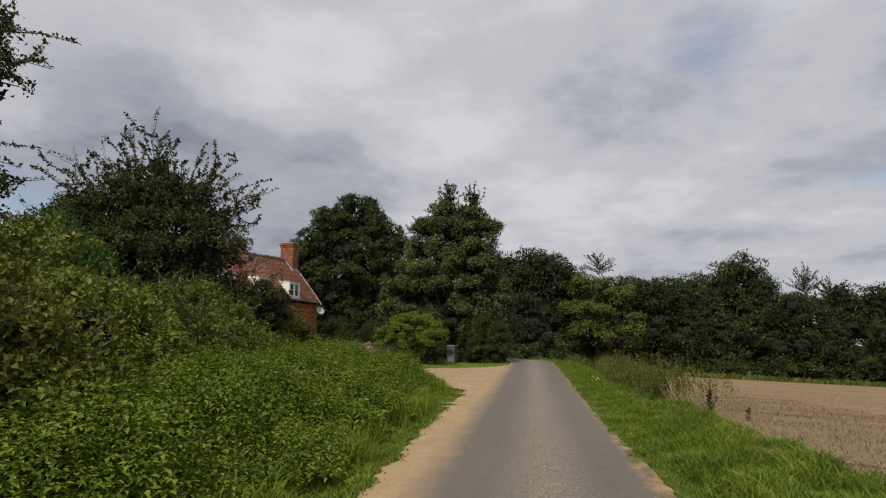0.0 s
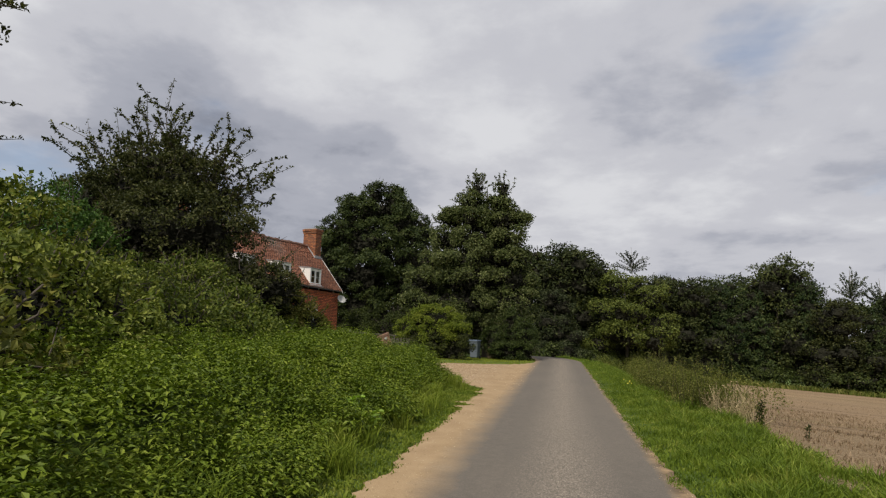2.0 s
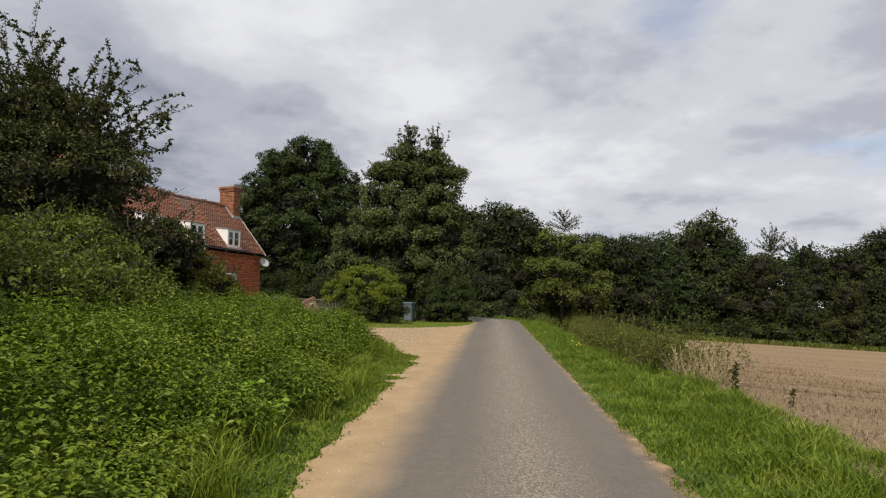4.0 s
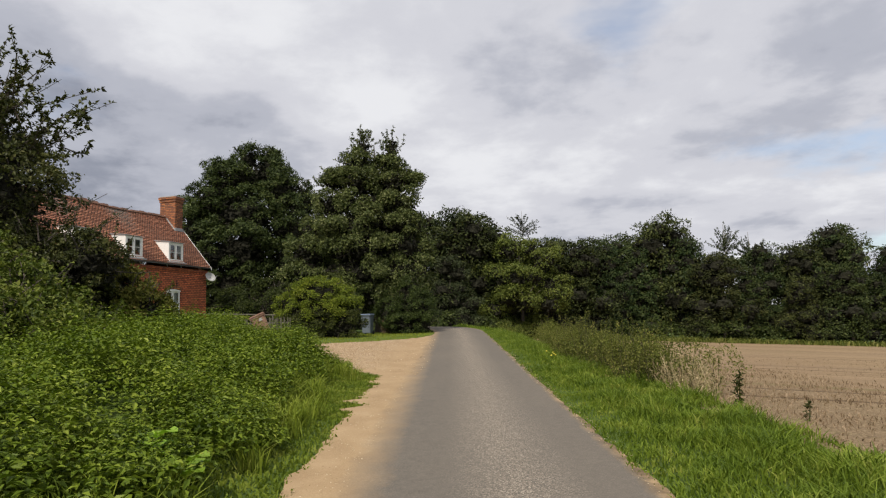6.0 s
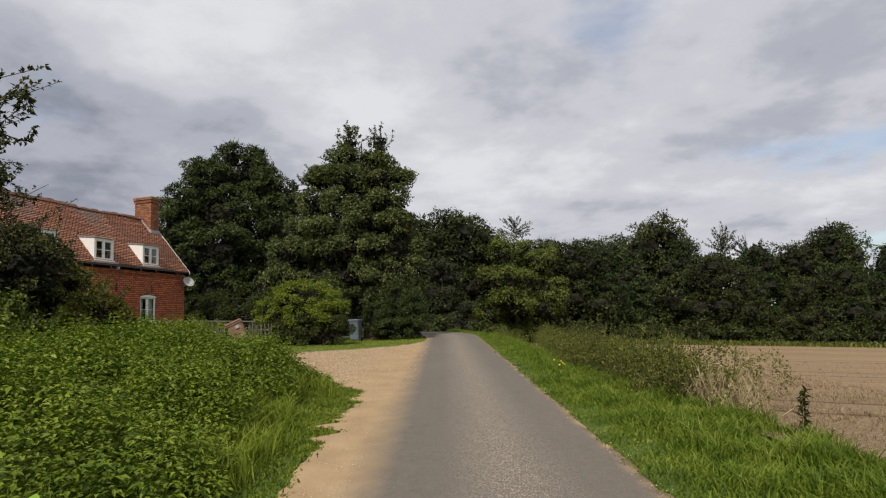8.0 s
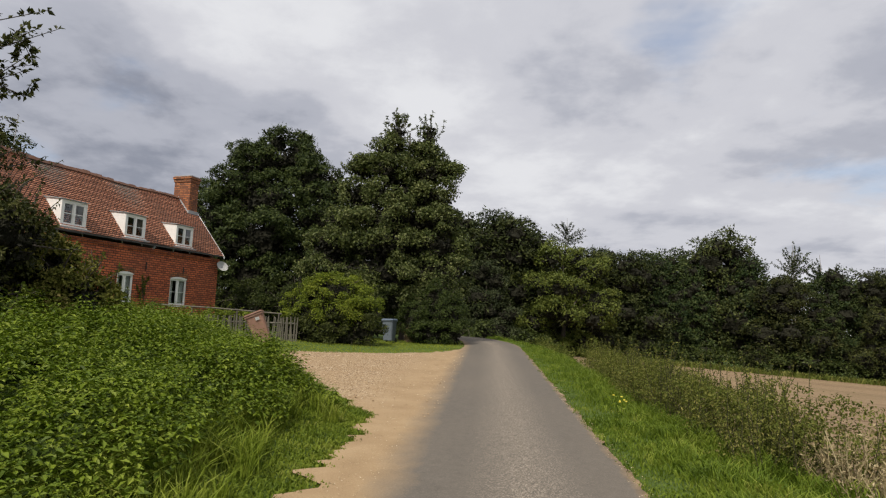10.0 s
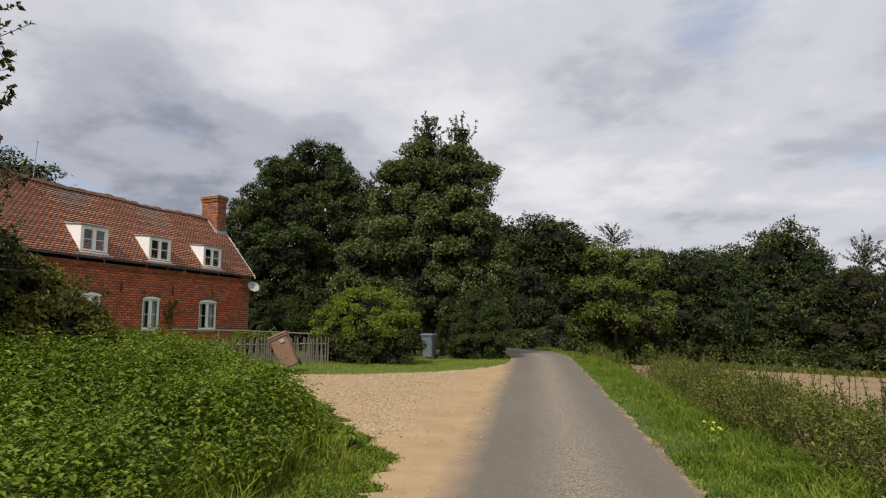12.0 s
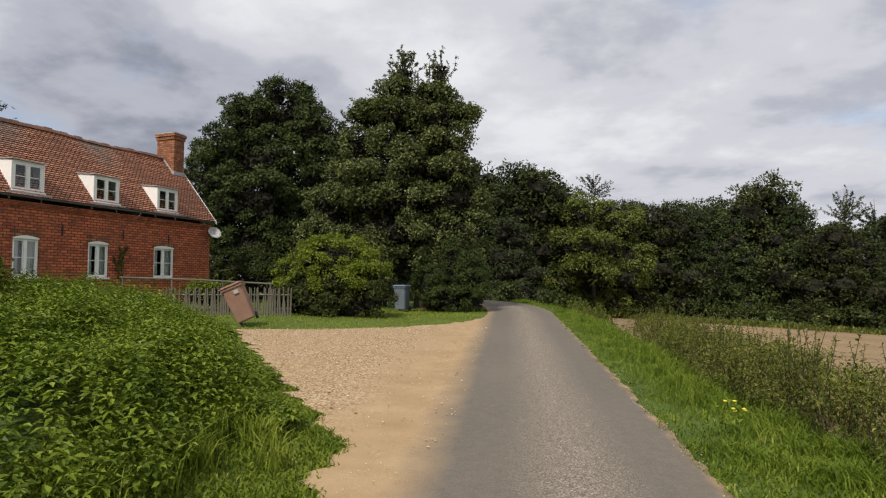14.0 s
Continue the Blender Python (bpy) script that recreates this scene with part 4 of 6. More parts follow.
# aerial on the old chimney, and a mast behind the ridge
lines = [([(-11.0, 3.08, 7.7), (-11.0, 3.1, 9.85)], (0.022, 0.022)), ([(-11.5, 2.8, 9.77), (-9.9, 3.4, 9.87)], (0.014, 0.014))]
for i in range(12):
    x = -11.4 + i * 0.125
    lines.append(([(x + 0.07, 2.82 + i * 0.047 - 0.2, 9.79 + i * 0.008), (x - 0.07, 2.84 + i * 0.047 + 0.2, 9.79 + i * 0.008)], (0.007, 0.007)))
V, F = tubes(lines, 5)
part("aerial", mesh_np("aerial", V, F, M_METAL), M_METAL, old, "thin metal television aerial on a mast")
V, F = tubes([([(-8.6, 3.1, 6.0), (-8.5, 3.1, 9.0)], (0.02, 0.015)), ([(-8.62, 3.0, 8.96), (-8.38, 3.2, 8.98)], (0.01, 0.01))], 5)
part("mast", mesh_np("mast", V, F, M_METAL), M_METAL, house)


# ---- trees ----
def limb_line(a, b, r0, r1, r, bow=0.25, n=7):
    t = np.linspace(0, 1, n)[:, None]
    a, b = np.asarray(a, float), np.asarray(b, float)
    w = r.normal(size=3) * bow * np.array([1, 1, 0.4])
    pts = a + (b - a) * t + w * (t * (1 - t) * 2) + np.array([0, 0, 1.0]) * 0.12 * np.linalg.norm((b - a)[:2]) * t * (1 - t) * 3
    return pts, np.linspace(r0, r1, n)


def tree(name, base, top, trunk_r, lobes, n, leaf, leaf_mat, seed, label, category="tree", bark=None, shoots=(), hole=0.35, tuft=0.4, core=0.6, shoot_leaf=None, aspect=0.62, per=26, up_bias=0.35, flat=0.7, tri=False, bow=0.12, bumps=0):
    """A tapered trunk, limbs to every lobe of the crown, and a crown of leaves; at the origin of its own axes."""
    r = np.random.default_rng(seed)
    bark = bark or M_BARK
    base = np.asarray(base, float)
    t = tagged(new(name), label, category)
    t.location = base
    rel = [(x - base[0], y - base[1], z - base[2], a, b, c) for x, y, z, a, b, c in lobes]
    given = len(rel)
    for l in rel[:given] * bumps:
        d, q = unit(r.normal(size=3) + np.array([0, 0, 0.3])), r.uniform(0.3, 0.5)
        rel.append((l[0] + d[0] * l[3] * 0.95, l[1] + d[1] * l[4] * 0.95, l[2] + d[2] * l[5] * 0.95, l[3] * q, l[4] * q, l[5] * q))
    tip = np.asarray(top, float) - base
    pts, rad = limb_line((0, 0, -0.25), tip, trunk_r, trunk_r * 0.12, r, 0.2, 12)
    rad[0] *= 1.5
    V, F = tubes([(pts, rad)], 10)
    part("trunk", mesh_np("trunk", V, F, bark, True), bark, t)
    order = sorted(rel, key=lambda l: -l[3] * l[4] * l[5])[:9]
    for l in order:
        hgt = min(max(0.25 * tip[2], l[2] - 0.55 * math.hypot(l[0], l[1]) - 0.5), 0.85 * tip[2])
        k = min(int(hgt / tip[2] * 11), 10)
        p, q = limb_line(pts[k], (l[0], l[1], l[2] + 0.3 * l[5]), rad[k] * 0.6, 0.02, r, 0.3)
        twigs = [(p, q)]
        for _ in range(1 if tri else 4):
            d = rand_dirs(1, r)[0] * np.array(l[3:]) * 0.85
            twigs.append(limb_line(p[4], np.array(l[:3]) + d, 0.03, 0.008, r, 0.15, 5))
        V, F = tubes(twigs, 4 if tri else 6)
        part("limb", mesh_np("limb", V, F, bark, True), bark, t)
    V = crown_leaves(rel, n, leaf, r, tuft, hole, aspect, up_bias, flat, tri) if n else np.zeros((0, 3))
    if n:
        # dark core, so that gaps in the crown read as deep shade
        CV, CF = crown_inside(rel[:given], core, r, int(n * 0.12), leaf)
        tagged(part("inner_growth", mesh_np("inner_growth", CV, CF, M_CROWN_SHADE), M_CROWN_SHADE, t), "dark lumps and leaves that stand for shade inside the crown", kind="stuff")
    if len(shoots):
        s = np.array([a for a, b in shoots]) - base
        e = np.array([b for a, b in shoots]) - base
        V2, lines = shoot_leaves(s, e, per, shoot_leaf or leaf, r, bow=bow, tri=tri)
        V = np.concatenate([V, V2])
        TV, TF = tubes(lines, 5)
        tagged(part("brushwood", mesh_np("brushwood", TV, TF, bark), bark, t), kind="stuff")
    if len(V):
        tagged(part("crown", leaf_mesh("crown", V, leaf_mat, 3 if tri else 4), leaf_mat, t), kind="stuff")
    return t


def outward_shoots(lobes, n, length, r, up=0.6):
    """Start and end points of shoots that stand out of a crown."""
    out = []
    for _ in range(n):
        l = np.asarray(lobes[r.integers(len(lobes))], float)
        d = unit(r.normal(size=3) + np.array([0, 0, up]))
        a = l[:3] + d * l[3:] * 0.7
        e = unit(d + np.array([0, 0, up * 0.6]))
        out.append((a, a + e * length * r.uniform(0.5, 1.2) + d * l[3:] * 0.3))
    return out


tr = np.random.default_rng(3)


def gz(x, y):
    return float(land(x, y))


# the large tree beside the drive
L2 = [(-4.6, 38.3, 11.0, 0.42, 0.45, 0.9), (-2.95, 38.2, 10.8, 0.36, 0.4, 0.9), (-5.0, 38.3, 10.0, 0.9, 0.9, 0.65), (-3.2, 38.2, 9.9, 0.6, 0.7, 0.6),
      (-6.3, 38.3, 9.1, 0.85, 0.9, 0.6), (-4.7, 38.1, 8.9, 1.4, 1.4, 0.9), (-2.9, 38.0, 8.9, 1.05, 1.2, 0.7), (-1.9, 38.0, 9.0, 0.5, 0.5, 0.35),
      (-6.4, 38.2, 7.7, 1.1, 1.2, 0.8), (-4.6, 37.9, 7.6, 1.7, 1.6, 0.9), (-2.8, 38.0, 7.6, 1.2, 1.3, 0.8), (-7.0, 38.2, 6.4, 1.2, 1.3, 0.8), (-4.8, 37.7, 6.4, 1.9, 1.8, 0.9), (-2.5, 37.9, 6.4, 1.45, 1.5, 0.85),
      (-7.4, 38.0, 5.1, 1.4, 1.4, 0.85), (-5.0, 37.4, 5.1, 2.0, 1.9, 0.9), (-2.4, 37.7, 5.1, 1.5, 1.6, 0.9), (-7.7, 37.9, 3.8, 1.5, 1.5, 0.8), (-5.0, 37.3, 3.8, 2.1, 1.9, 0.8), (-2.3, 37.6, 3.9, 1.5, 1.5, 0.85),
      (-7.0, 37.9, 2.6, 1.5, 1.4, 0.8), (-4.5, 37.6, 2.5, 1.9, 1.6, 0.8), (-2.5, 37.7, 2.5, 1.4, 1.4, 0.9)]
SH = outward_shoots(L2[:8], 90, 0.6, tr, 0.5) + outward_shoots(L2, 150, 0.55, tr, 0.4) + [((-4.7, 38.3, 11.5), (-4.75, 38.3, 12.5)), ((-4.4, 38.3, 11.4), (-4.2, 38.3, 12.2)), ((-5.0, 38.3, 11.0), (-5.4, 38.3, 11.8)), ((-2.9, 38.2, 11.3), (-2.8, 38.1, 12.3)), ((-2.6, 38.2, 11.0), (-2.2, 38.0, 11.8)), ((-2.2, 38.0, 8.8), (-1.2, 37.9, 9.4)), ((-6.6, 38.2, 9.0), (-7.6, 38.2, 9.6)), ((-2.2, 38, 8.4), (-1.3, 38.1, 8.6)), ((-6.4, 38.2, 9.3), (-7.1, 38.2, 10.1))]
tree("large_tree", (-3.9, 38.6, gz(-3.9, 38.6)), (-4.0, 38.3, 11.2), 0.26, L2, 86000, 0.125, M_ALDER, 11, "tall broadleaved tree with dark green pointed crown", shoots=SH, hole=0.85, aspect=0.6, tuft=0.36, core=0.5, per=34, flat=0.8, bumps=2)

# the round dark tree behind the cottage
L1 = [(-14.1, 46, 11.4, 2.0, 2.2, 1.5), (-12.4, 46, 11.7, 1.3, 1.5, 1.3), (-15.9, 46, 10.0, 2.0, 2.4, 1.7), (-11.4, 45.8, 9.9, 1.8, 2.2, 1.6), (-13.8, 45.2, 8.6, 2.8, 2.6, 1.9), (-17.3, 46, 7.6, 2.0, 2.3, 1.9), (-10.9, 45.6, 7.6, 2.0, 2.3, 1.8),
      (-14.3, 45, 6.0, 3.2, 2.8, 1.9), (-17.5, 46, 5.0, 2.3, 2.4, 1.9), (-10.9, 45.4, 5.0, 2.2, 2.3, 1.9), (-14.1, 45, 3.6, 3.4, 2.6, 1.8), (-10.2, 46, 9.6, 1.2, 1.5, 1.3), (-17.5, 46.2, 9.2, 1.3, 1.6, 1.4), (-14.0, 46, 12.8, 0.8, 0.9, 0.8), (-12.5, 46, 12.6, 0.6, 0.7, 0.8), (-16.2, 46, 11.6, 0.7, 0.9, 0.7)]
tree("round_tree", (-13.9, 46.4, gz(-13.9, 46.4)), (-13.7, 46, 12.4), 0.34, L1, 84000, 0.15, M_ROUND, 12, "dense dark green round-headed tree behind the cottage", shoots=outward_shoots(L1, 160, 0.45, tr, 0.8), per=30, hole=0.75, tuft=0.46, tri=True, core=0.55, bumps=3)

# the old plum tree over the thicket
LP = [(-11.6, 18.4, 6.1, 1.5, 1.6, 1.1), (-10.4, 18.3, 5.5, 0.8, 1.0, 0.8), (-13.3, 18.6, 6.1, 1.4, 1.5, 1.1), (-14.8, 18.5, 5.7, 1.1, 1.3, 1.0), (-12.5, 18.4, 6.8, 1.0, 1.1, 0.8), (-11.0, 17.9, 4.5, 2.6, 2.1, 1.4), (-10.0, 18.1, 4.2, 1.0, 1.2, 1.0), (-9.2, 18.7, 2.9, 0.7, 0.8, 0.65), (-13.6, 18.2, 4.3, 2.2, 1.9, 1.5), (-11.6, 18.4, 2.8, 2.9, 2.2, 1.2)]
# tips of the long shoots, x and z
TIPS = [(-16.8, 8.0), (-16.1, 8.3), (-15.4, 8.6), (-14.4, 8.8), (-13.6, 8.9), (-12.9, 9.3), (-12.25, 9.9), (-12.5, 9.1), (-11.4, 8.7), (-10.6, 8.6), (-9.35, 8.15), (-9.9, 7.6), (-8.9, 7.25), (-8.35, 6.85), (-7.7, 6.65), (-8.6, 6.2), (-9.3, 5.3)]
SP = [s for s in outward_shoots(LP[:7], 190, 0.75, tr, 0.6) if s[1][0] < -9.4]
for x, z in TIPS:
    root, end = np.array([-12.0, 18.4, 4.2]), np.array([x, 18.25 + 0.3 * tr.normal(), z])
    SP.append((root + (end - root) * 0.5, end))
    for q in (0.55, 0.68, 0.8):
        a = root + (end - root) * q
        SP.append((a, a + (end - a) * 0.7 + tr.normal(size=3) * np.array([0.35, 0.5, 0.25])))
tree("plum_tree", (-11.8, 18.6, gz(-11.8, 18.6)), (-11.9, 18.4, 7.4), 0.2, LP, 46000, 0.085, M_APPLE, 13, "old scrubby fruit tree with long upright shoots", shoots=SP, hole=0.7, tuft=0.27, core=0.5, shoot_leaf=0.12, per=58, bow=0.2)

# a tree whose branches hang over the thicket near the start
LS = [(-8.7, 7.8, 3.7, 1.0, 1.2, 0.8), (-9.0, 7.6, 6.7, 1.2, 1.2, 0.9), (-10.0, 7.8, 5.2, 1.3, 1.3, 1.4), (-8.2, 7.9, 5.75, 0.8, 0.7, 0.5)]
SS = outward_shoots(LS, 30, 0.9, tr, 0.3) + [((-9.0, 7.8, 6.0), (-6.9, 8.0, 5.8)), ((-8.8, 7.8, 6.4), (-7.3, 8.0, 5.5)), ((-8.8, 7.8, 6.7), (-7.4, 8.0, 6.5)), ((-9.0, 7.8, 6.4), (-7.6, 8.0, 7.2)), ((-8.6, 7.8, 4.0), (-7.2, 8.0, 3.9)), ((-8.6, 7.8, 4.2), (-7.3, 8.0, 4.2)), ((-8.4, 7.8, 3.7), (-6.9, 8.0, 3.4))]
tree("thorn_tree", (-9.6, 7.6, gz(-9.6, 7.6)), (-9.5, 7.6, 6.6), 0.12, LS, 15000, 0.08, M_APPLE, 14, "dark small-leaved thorn tree with drooping branches", shoots=SS, hole=0.6, tuft=0.25, core=0.4, shoot_leaf=0.085, per=70)

# shrubs by the cottage
LB = [(-5.7, 31.3, 2.35, 1.3, 1.0, 0.85), (-6.75, 31.3, 1.85, 0.95, 0.9, 0.75), (-4.75, 31.3, 1.85, 0.95, 0.9, 0.8), (-5.4, 30.9, 1.75, 1.2, 0.7, 0.6), (-6.3, 30.9, 1.5, 0.9, 0.7, 0.55)]
tree("privet_bush", (-5.5, 31.5, gz(-5.5, 31.5)), (-5.5, 31.4, 2.6), 0.08, LB, 26000, 0.07, M_YELLOW, 15, "round yellow-green garden bush beside the drive", "bush", shoots=outward_shoots(LB, 60, 0.4, tr, 1.0), hole=0.4, tuft=0.24)
# lower half of the same bush, with its shade painted as darker leaves
LC = [(-6.7, 31.0, 1.1, 0.95, 0.75, 0.6), (-5.7, 30.8, 1.1, 1.1, 0.8, 0.65), (-4.6, 31.0, 1.2, 0.9, 0.75, 0.75), (-6.1, 30.9, 0.85, 1.1, 0.7, 0.45), (-5.0, 30.9, 0.85, 0.9, 0.7, 0.45)]
tree("laurel_bush", (-5.7, 31.0, gz(-5.7, 31.0)), (-5.7, 31.0, 1.5), 0.06, LC, 22000, 0.075, M_DARK, 19, "dark lower half of the yellow-green bush, its shade put into the leaf colour", "bush", shoots=outward_shoots(LC, 30, 0.3, tr, 0.7), hole=0.5, tuft=0.24)
LD = [(-1.95, 36.0, 2.5, 0.7, 0.8, 0.9), (-1.75, 35.9, 1.7, 1.0, 0.9, 1.0), (-2.9, 36.2, 1.6, 0.85, 0.9, 1.1), (-1.35, 35.8, 1.15, 0.65, 0.75, 0.75), (-2.3, 35.8, 1.0, 1.1, 0.8, 0.6)]
tree("holly_bush", (-2.0, 36.1, gz(-2.0, 36.1)), (-2.0, 36.1, 2.8), 0.07, LD, 22000, 0.075, M_DARK, 16, "dense dark evergreen bush at the bend of the lane", "bush", shoots=outward_shoots(LD, 40, 0.35, tr, 1.0), hole=0.4, tuft=0.25)
LE = [(-10.2, 41.5, 2.0, 1.6, 1.3, 1.4), (-12.4, 42.0, 1.9, 1.6, 1.3, 1.3), (-8.6, 40.2, 1.8, 1.5, 1.3, 1.4), (-6.8, 39.6, 1.6, 1.5, 1.2, 1.3), (-13.4, 42.6, 2.0, 1.5, 1.2, 1.5), (-15.6, 43.0, 1.9, 1.6, 1.2, 1.8), (-17.4, 44.0, 2.0, 1.6, 1.2, 1.8), (-11.2, 43.2, 2.6, 1.6, 1.2, 1.6)]
tree("garden_shrub", (-9.6, 41.2, gz(-9.6, 41.2)), (-9.6, 41.3, 2.4), 0.08, LE, 30000, 0.12, M_DARK, 17, "loose dark shrubs in the cottage garden", "bush", shoots=outward_shoots(LE, 50, 0.5, tr, 0.8), hole=0.5, tuft=0.4)
LF = [(-7.5, 17.3, 2.7, 0.7, 0.8, 0.6), (-8.6, 17.5, 2.75, 0.8, 0.8, 0.65), (-9.6, 17.6, 2.85, 1.2, 1.0, 0.85), (-8.3, 17.8, 1.9, 1.0, 0.9, 0.9), (-9.8, 18.4, 2.0, 1.1, 1.0, 1.0)]
SE = outward_shoots(LF, 70, 0.5, tr, 0.7) + [((-7.9, 17.5, 3.4), (-7.35, 17.6, 4.3)), ((-7.6, 17.4, 3.0), (-6.8, 17.6, 4.0)), ((-7.5, 17.4, 2.8), (-6.7, 17.5, 3.3)), ((-8.2, 17.5, 3.4), (-7.9, 17.6, 4.3))]
tree("elder_shrub", (-8.9, 17.9, gz(-8.9, 17.9)), (-8.9, 17.7, 2.8), 0.09, LF, 26000, 0.075, M_APPLE, 18, "dull green overgrown shrub in front of the cottage", "bush", shoots=SE, hole=0.9, tuft=0.22, core=0.4, per=34)
LH = [(-7.7, 18.6, 1.85, 0.8, 0.7, 0.95), (-7.1, 18.6, 1.45, 0.65, 0.65, 0.85), (-8.6, 18.9, 1.7, 0.9, 0.8, 0.95)]
tree("hazel_shrub", (-7.9, 18.7, gz(-7.9, 18.7)), (-7.9, 18.7, 2.1), 0.05, LH, 20000, 0.075, M_REED, 20, "soft yellow-green shrub in front of the cottage", "bush", shoots=outward_shoots(LH, 60, 0.4, tr, 1.0), hole=0.4, tuft=0.22, per=34)

# the thicket on the bank, one mound after another
THICKET = [
    ((-5.4, 4.6, 1.0, 1.6, 2.0, 1.4), (-7.2, 4.4, 1.5, 1.8, 2.0, 1.6)),
    ((-6.9, 8.6, 1.1, 1.8, 2.3, 1.4), (-8.4, 8.2, 1.8, 1.9, 2.2, 1.4)),
    ((-7.4, 12.8, 1.0, 1.8, 2.2, 1.25), (-9.3, 12.4, 1.5, 2.0, 2.3, 1.2)),
    ((-8.0, 15.9, 1.1, 1.3, 1.3, 1.25), (-9.4, 15.8, 1.9, 1.7, 1.5, 1.4)),
    ((-11.4, 22.2, 1.2, 1.3, 1.6, 1.0), (-12.8, 21.8, 1.6, 1.6, 1.8, 1.2)),
    ((-12.2, 14.2, 2.5, 1.7, 2.0, 2.4), (-14.1, 14.6, 2.4, 1.9, 2.2, 2.4)),
]
for i, lobes in enumerate(THICKET):
    l0 = lobes[0]
    lobes = list(lobes) + [(l[0] + dx, l[1] + dy, l[2] * 0.9 + dz, l[3] * 0.5, l[4] * 0.45, l[5] * 0.5) for l in lobes for dx, dy, dz in ((0.7, -0.9, 0.5), (-0.4, 0.9, 0.9), (0.8, 0.8, 0.0))]
    tree("bramble_thicket", (l0[0], l0[1], gz(l0[0], l0[1])), (l0[0], l0[1], l0[2] + 0.5), 0.05, lobes, 22000, 0.09, M_BRAMBLE if i in (4, 5) else M_HEDGE, 30 + i,
         "overgrown thicket of brambles and hedge shoots", "thicket", shoots=outward_shoots(lobes, 150, 0.5, tr, 1.4), hole=0.5, tuft=0.26, core=0.52, per=34, bumps=1)

# ---- the wood beyond the field ----
def wood_tree(seed, h, wdt, leaf_mat, n, label, leaf=0.25, domed=False):
    r = np.random.default_rng(seed)
    lobes = []
    for k in range(44 if domed else 0):
        q = unit(r.normal(size=3) * np.array([1, 1, 0.8]))
        s = wdt * r.uniform(0.24, 0.36)
        lobes.append((q[0] * wdt * 0.72, q[1] * wdt * 0.72, h * (0.46 + 0.42 * q[2]), s, s, s * 0.75))
    for k in range(0 if domed else 26):
        t = r.uniform(0.08, 0.93)
        rad = wdt * (1.0 - 0.8 * max(0, t - 0.45) / 0.55) * r.uniform(0.2, 0.72)
        a = r.uniform(0, 2 * np.pi)
        s = wdt * r.uniform(0.3, 0.5) * (1.15 - 0.5 * t)
        lobes.append((rad * math.cos(a), rad * math.sin(a), h * t, s, s, s * 0.8))
    return tree("wood_tree", (0, 0, 0), (0, 0, h * 0.85), 0.22, lobes, n, leaf, leaf_mat, seed, label, shoots=outward_shoots(lobes, 60, 0.5, r, 0.8), hole=0.3 if domed else 0.7, shoot_leaf=leaf * 0.8, per=16, up_bias=0.5, flat=0.75, tuft=0.5, core=0.55, tri=True, bumps=2)


KINDS = [wood_tree(51, 11.0, 3.6, M_WOOD1, 13000, "dark green woodland tree at the edge of the field", 0.2),
         wood_tree(52, 9.5, 4.0, M_WOOD2, 34000, "yellowing green woodland tree at the edge of the field", 0.18, True),
         wood_tree(53, 10.0, 3.4, M_WOOD3, 13000, "grey-green woodland tree at the edge of the field", 0.19),
         wood_tree(54, 10.5, 4.4, M_WOOD4, 13500, "broad dark woodland tree at the edge of the field", 0.215)]
# x, y, height, kind
WOOD = [(-9, 60, 11.5, 0), (-5.5, 57, 11.0, 3), (-2.0, 60, 12.0, 0), (1.2, 61, 11.8, 3), (3.8, 66, 11.5, 0), (0.2, 56, 7.0, 2),
        (6.4, 58.5, 9.7, 1), (10.5, 66, 10.4, 0), (12.0, 69, 10.8, 0), (14.8, 68, 11.0, 2), (17.0, 66, 10.4, 3), (18.8, 65, 9.4, 0), (22.2, 67, 12.6, 3), (20.2, 69, 11.0, 0), (24.3, 65, 10.5, 0),
        (27.2, 67, 10.5, 2), (25.5, 61, 8.2, 3), (30.0, 62, 9.6, 0), (33.4, 61, 9.4, 3), (36.0, 60, 11.2, 0), (37.6, 62, 11.0, 3), (40.0, 59, 9.2, 0), (42.4, 58, 7.6, 3), (31.5, 58.5, 6.0, 3), (44.5, 58, 5.2, 2),
        (28.0, 60.5, 7.0, 0), (12.4, 65, 8.4, 3), (-3.8, 63, 11.6, 3), (35.0, 57.5, 7.0, 3), (39.0, 56.5, 6.5, 0), (-13, 64, 11.0, 3), (9.4, 63, 9.4, 3), (8.2, 67, 10.0, 0), (13.4, 63, 9.6, 3), (15.8, 64, 9.6, 0), (3.0, 63, 11.0, 3), (4.4, 61.5, 10.6, 0), (1.8, 59.5, 11.2, 3), (-27.6, 33.0, 10.6, 0), (-26.2, 36.5, 9.8, 3)]
used = set()
for x, y, h, k in WOOD:
    src = KINDS[k]
    hs = (11.0, 9.5, 10.0, 10.5)[k]
    s = h / hs / 1.02
    m = pose(x, y, gz(x, y) - 0.1, 0, 0, tr.uniform(0, 360)) @ Matrix.Diagonal((s * tr.uniform(0.9, 1.1) * 1, s * tr.uniform(0.9, 1.1), s, 1))
    if k in used:
        o = copy_thing(src, m)
    else:
        src.matrix_basis = m
        o = src
        used.add(k)
    o["group"] = "trees of the wood"

# undergrowth along the foot of the wood
r = np.random.default_rng(77)
ux = np.concatenate([r.uniform(-12, 46, 170)])
lob = []
for x in ux:
    y = (62.5 - 0.17 * max(x, 5)) + r.uniform(-0.5, 3.0) if x > 5 else r.uniform(52, 57)
    lob.append((x, y, gz(x, y) + r.uniform(0.2, 0.9), r.uniform(0.7, 1.4), r.uniform(0.7, 1.2), r.uniform(0.5, 1.3)))
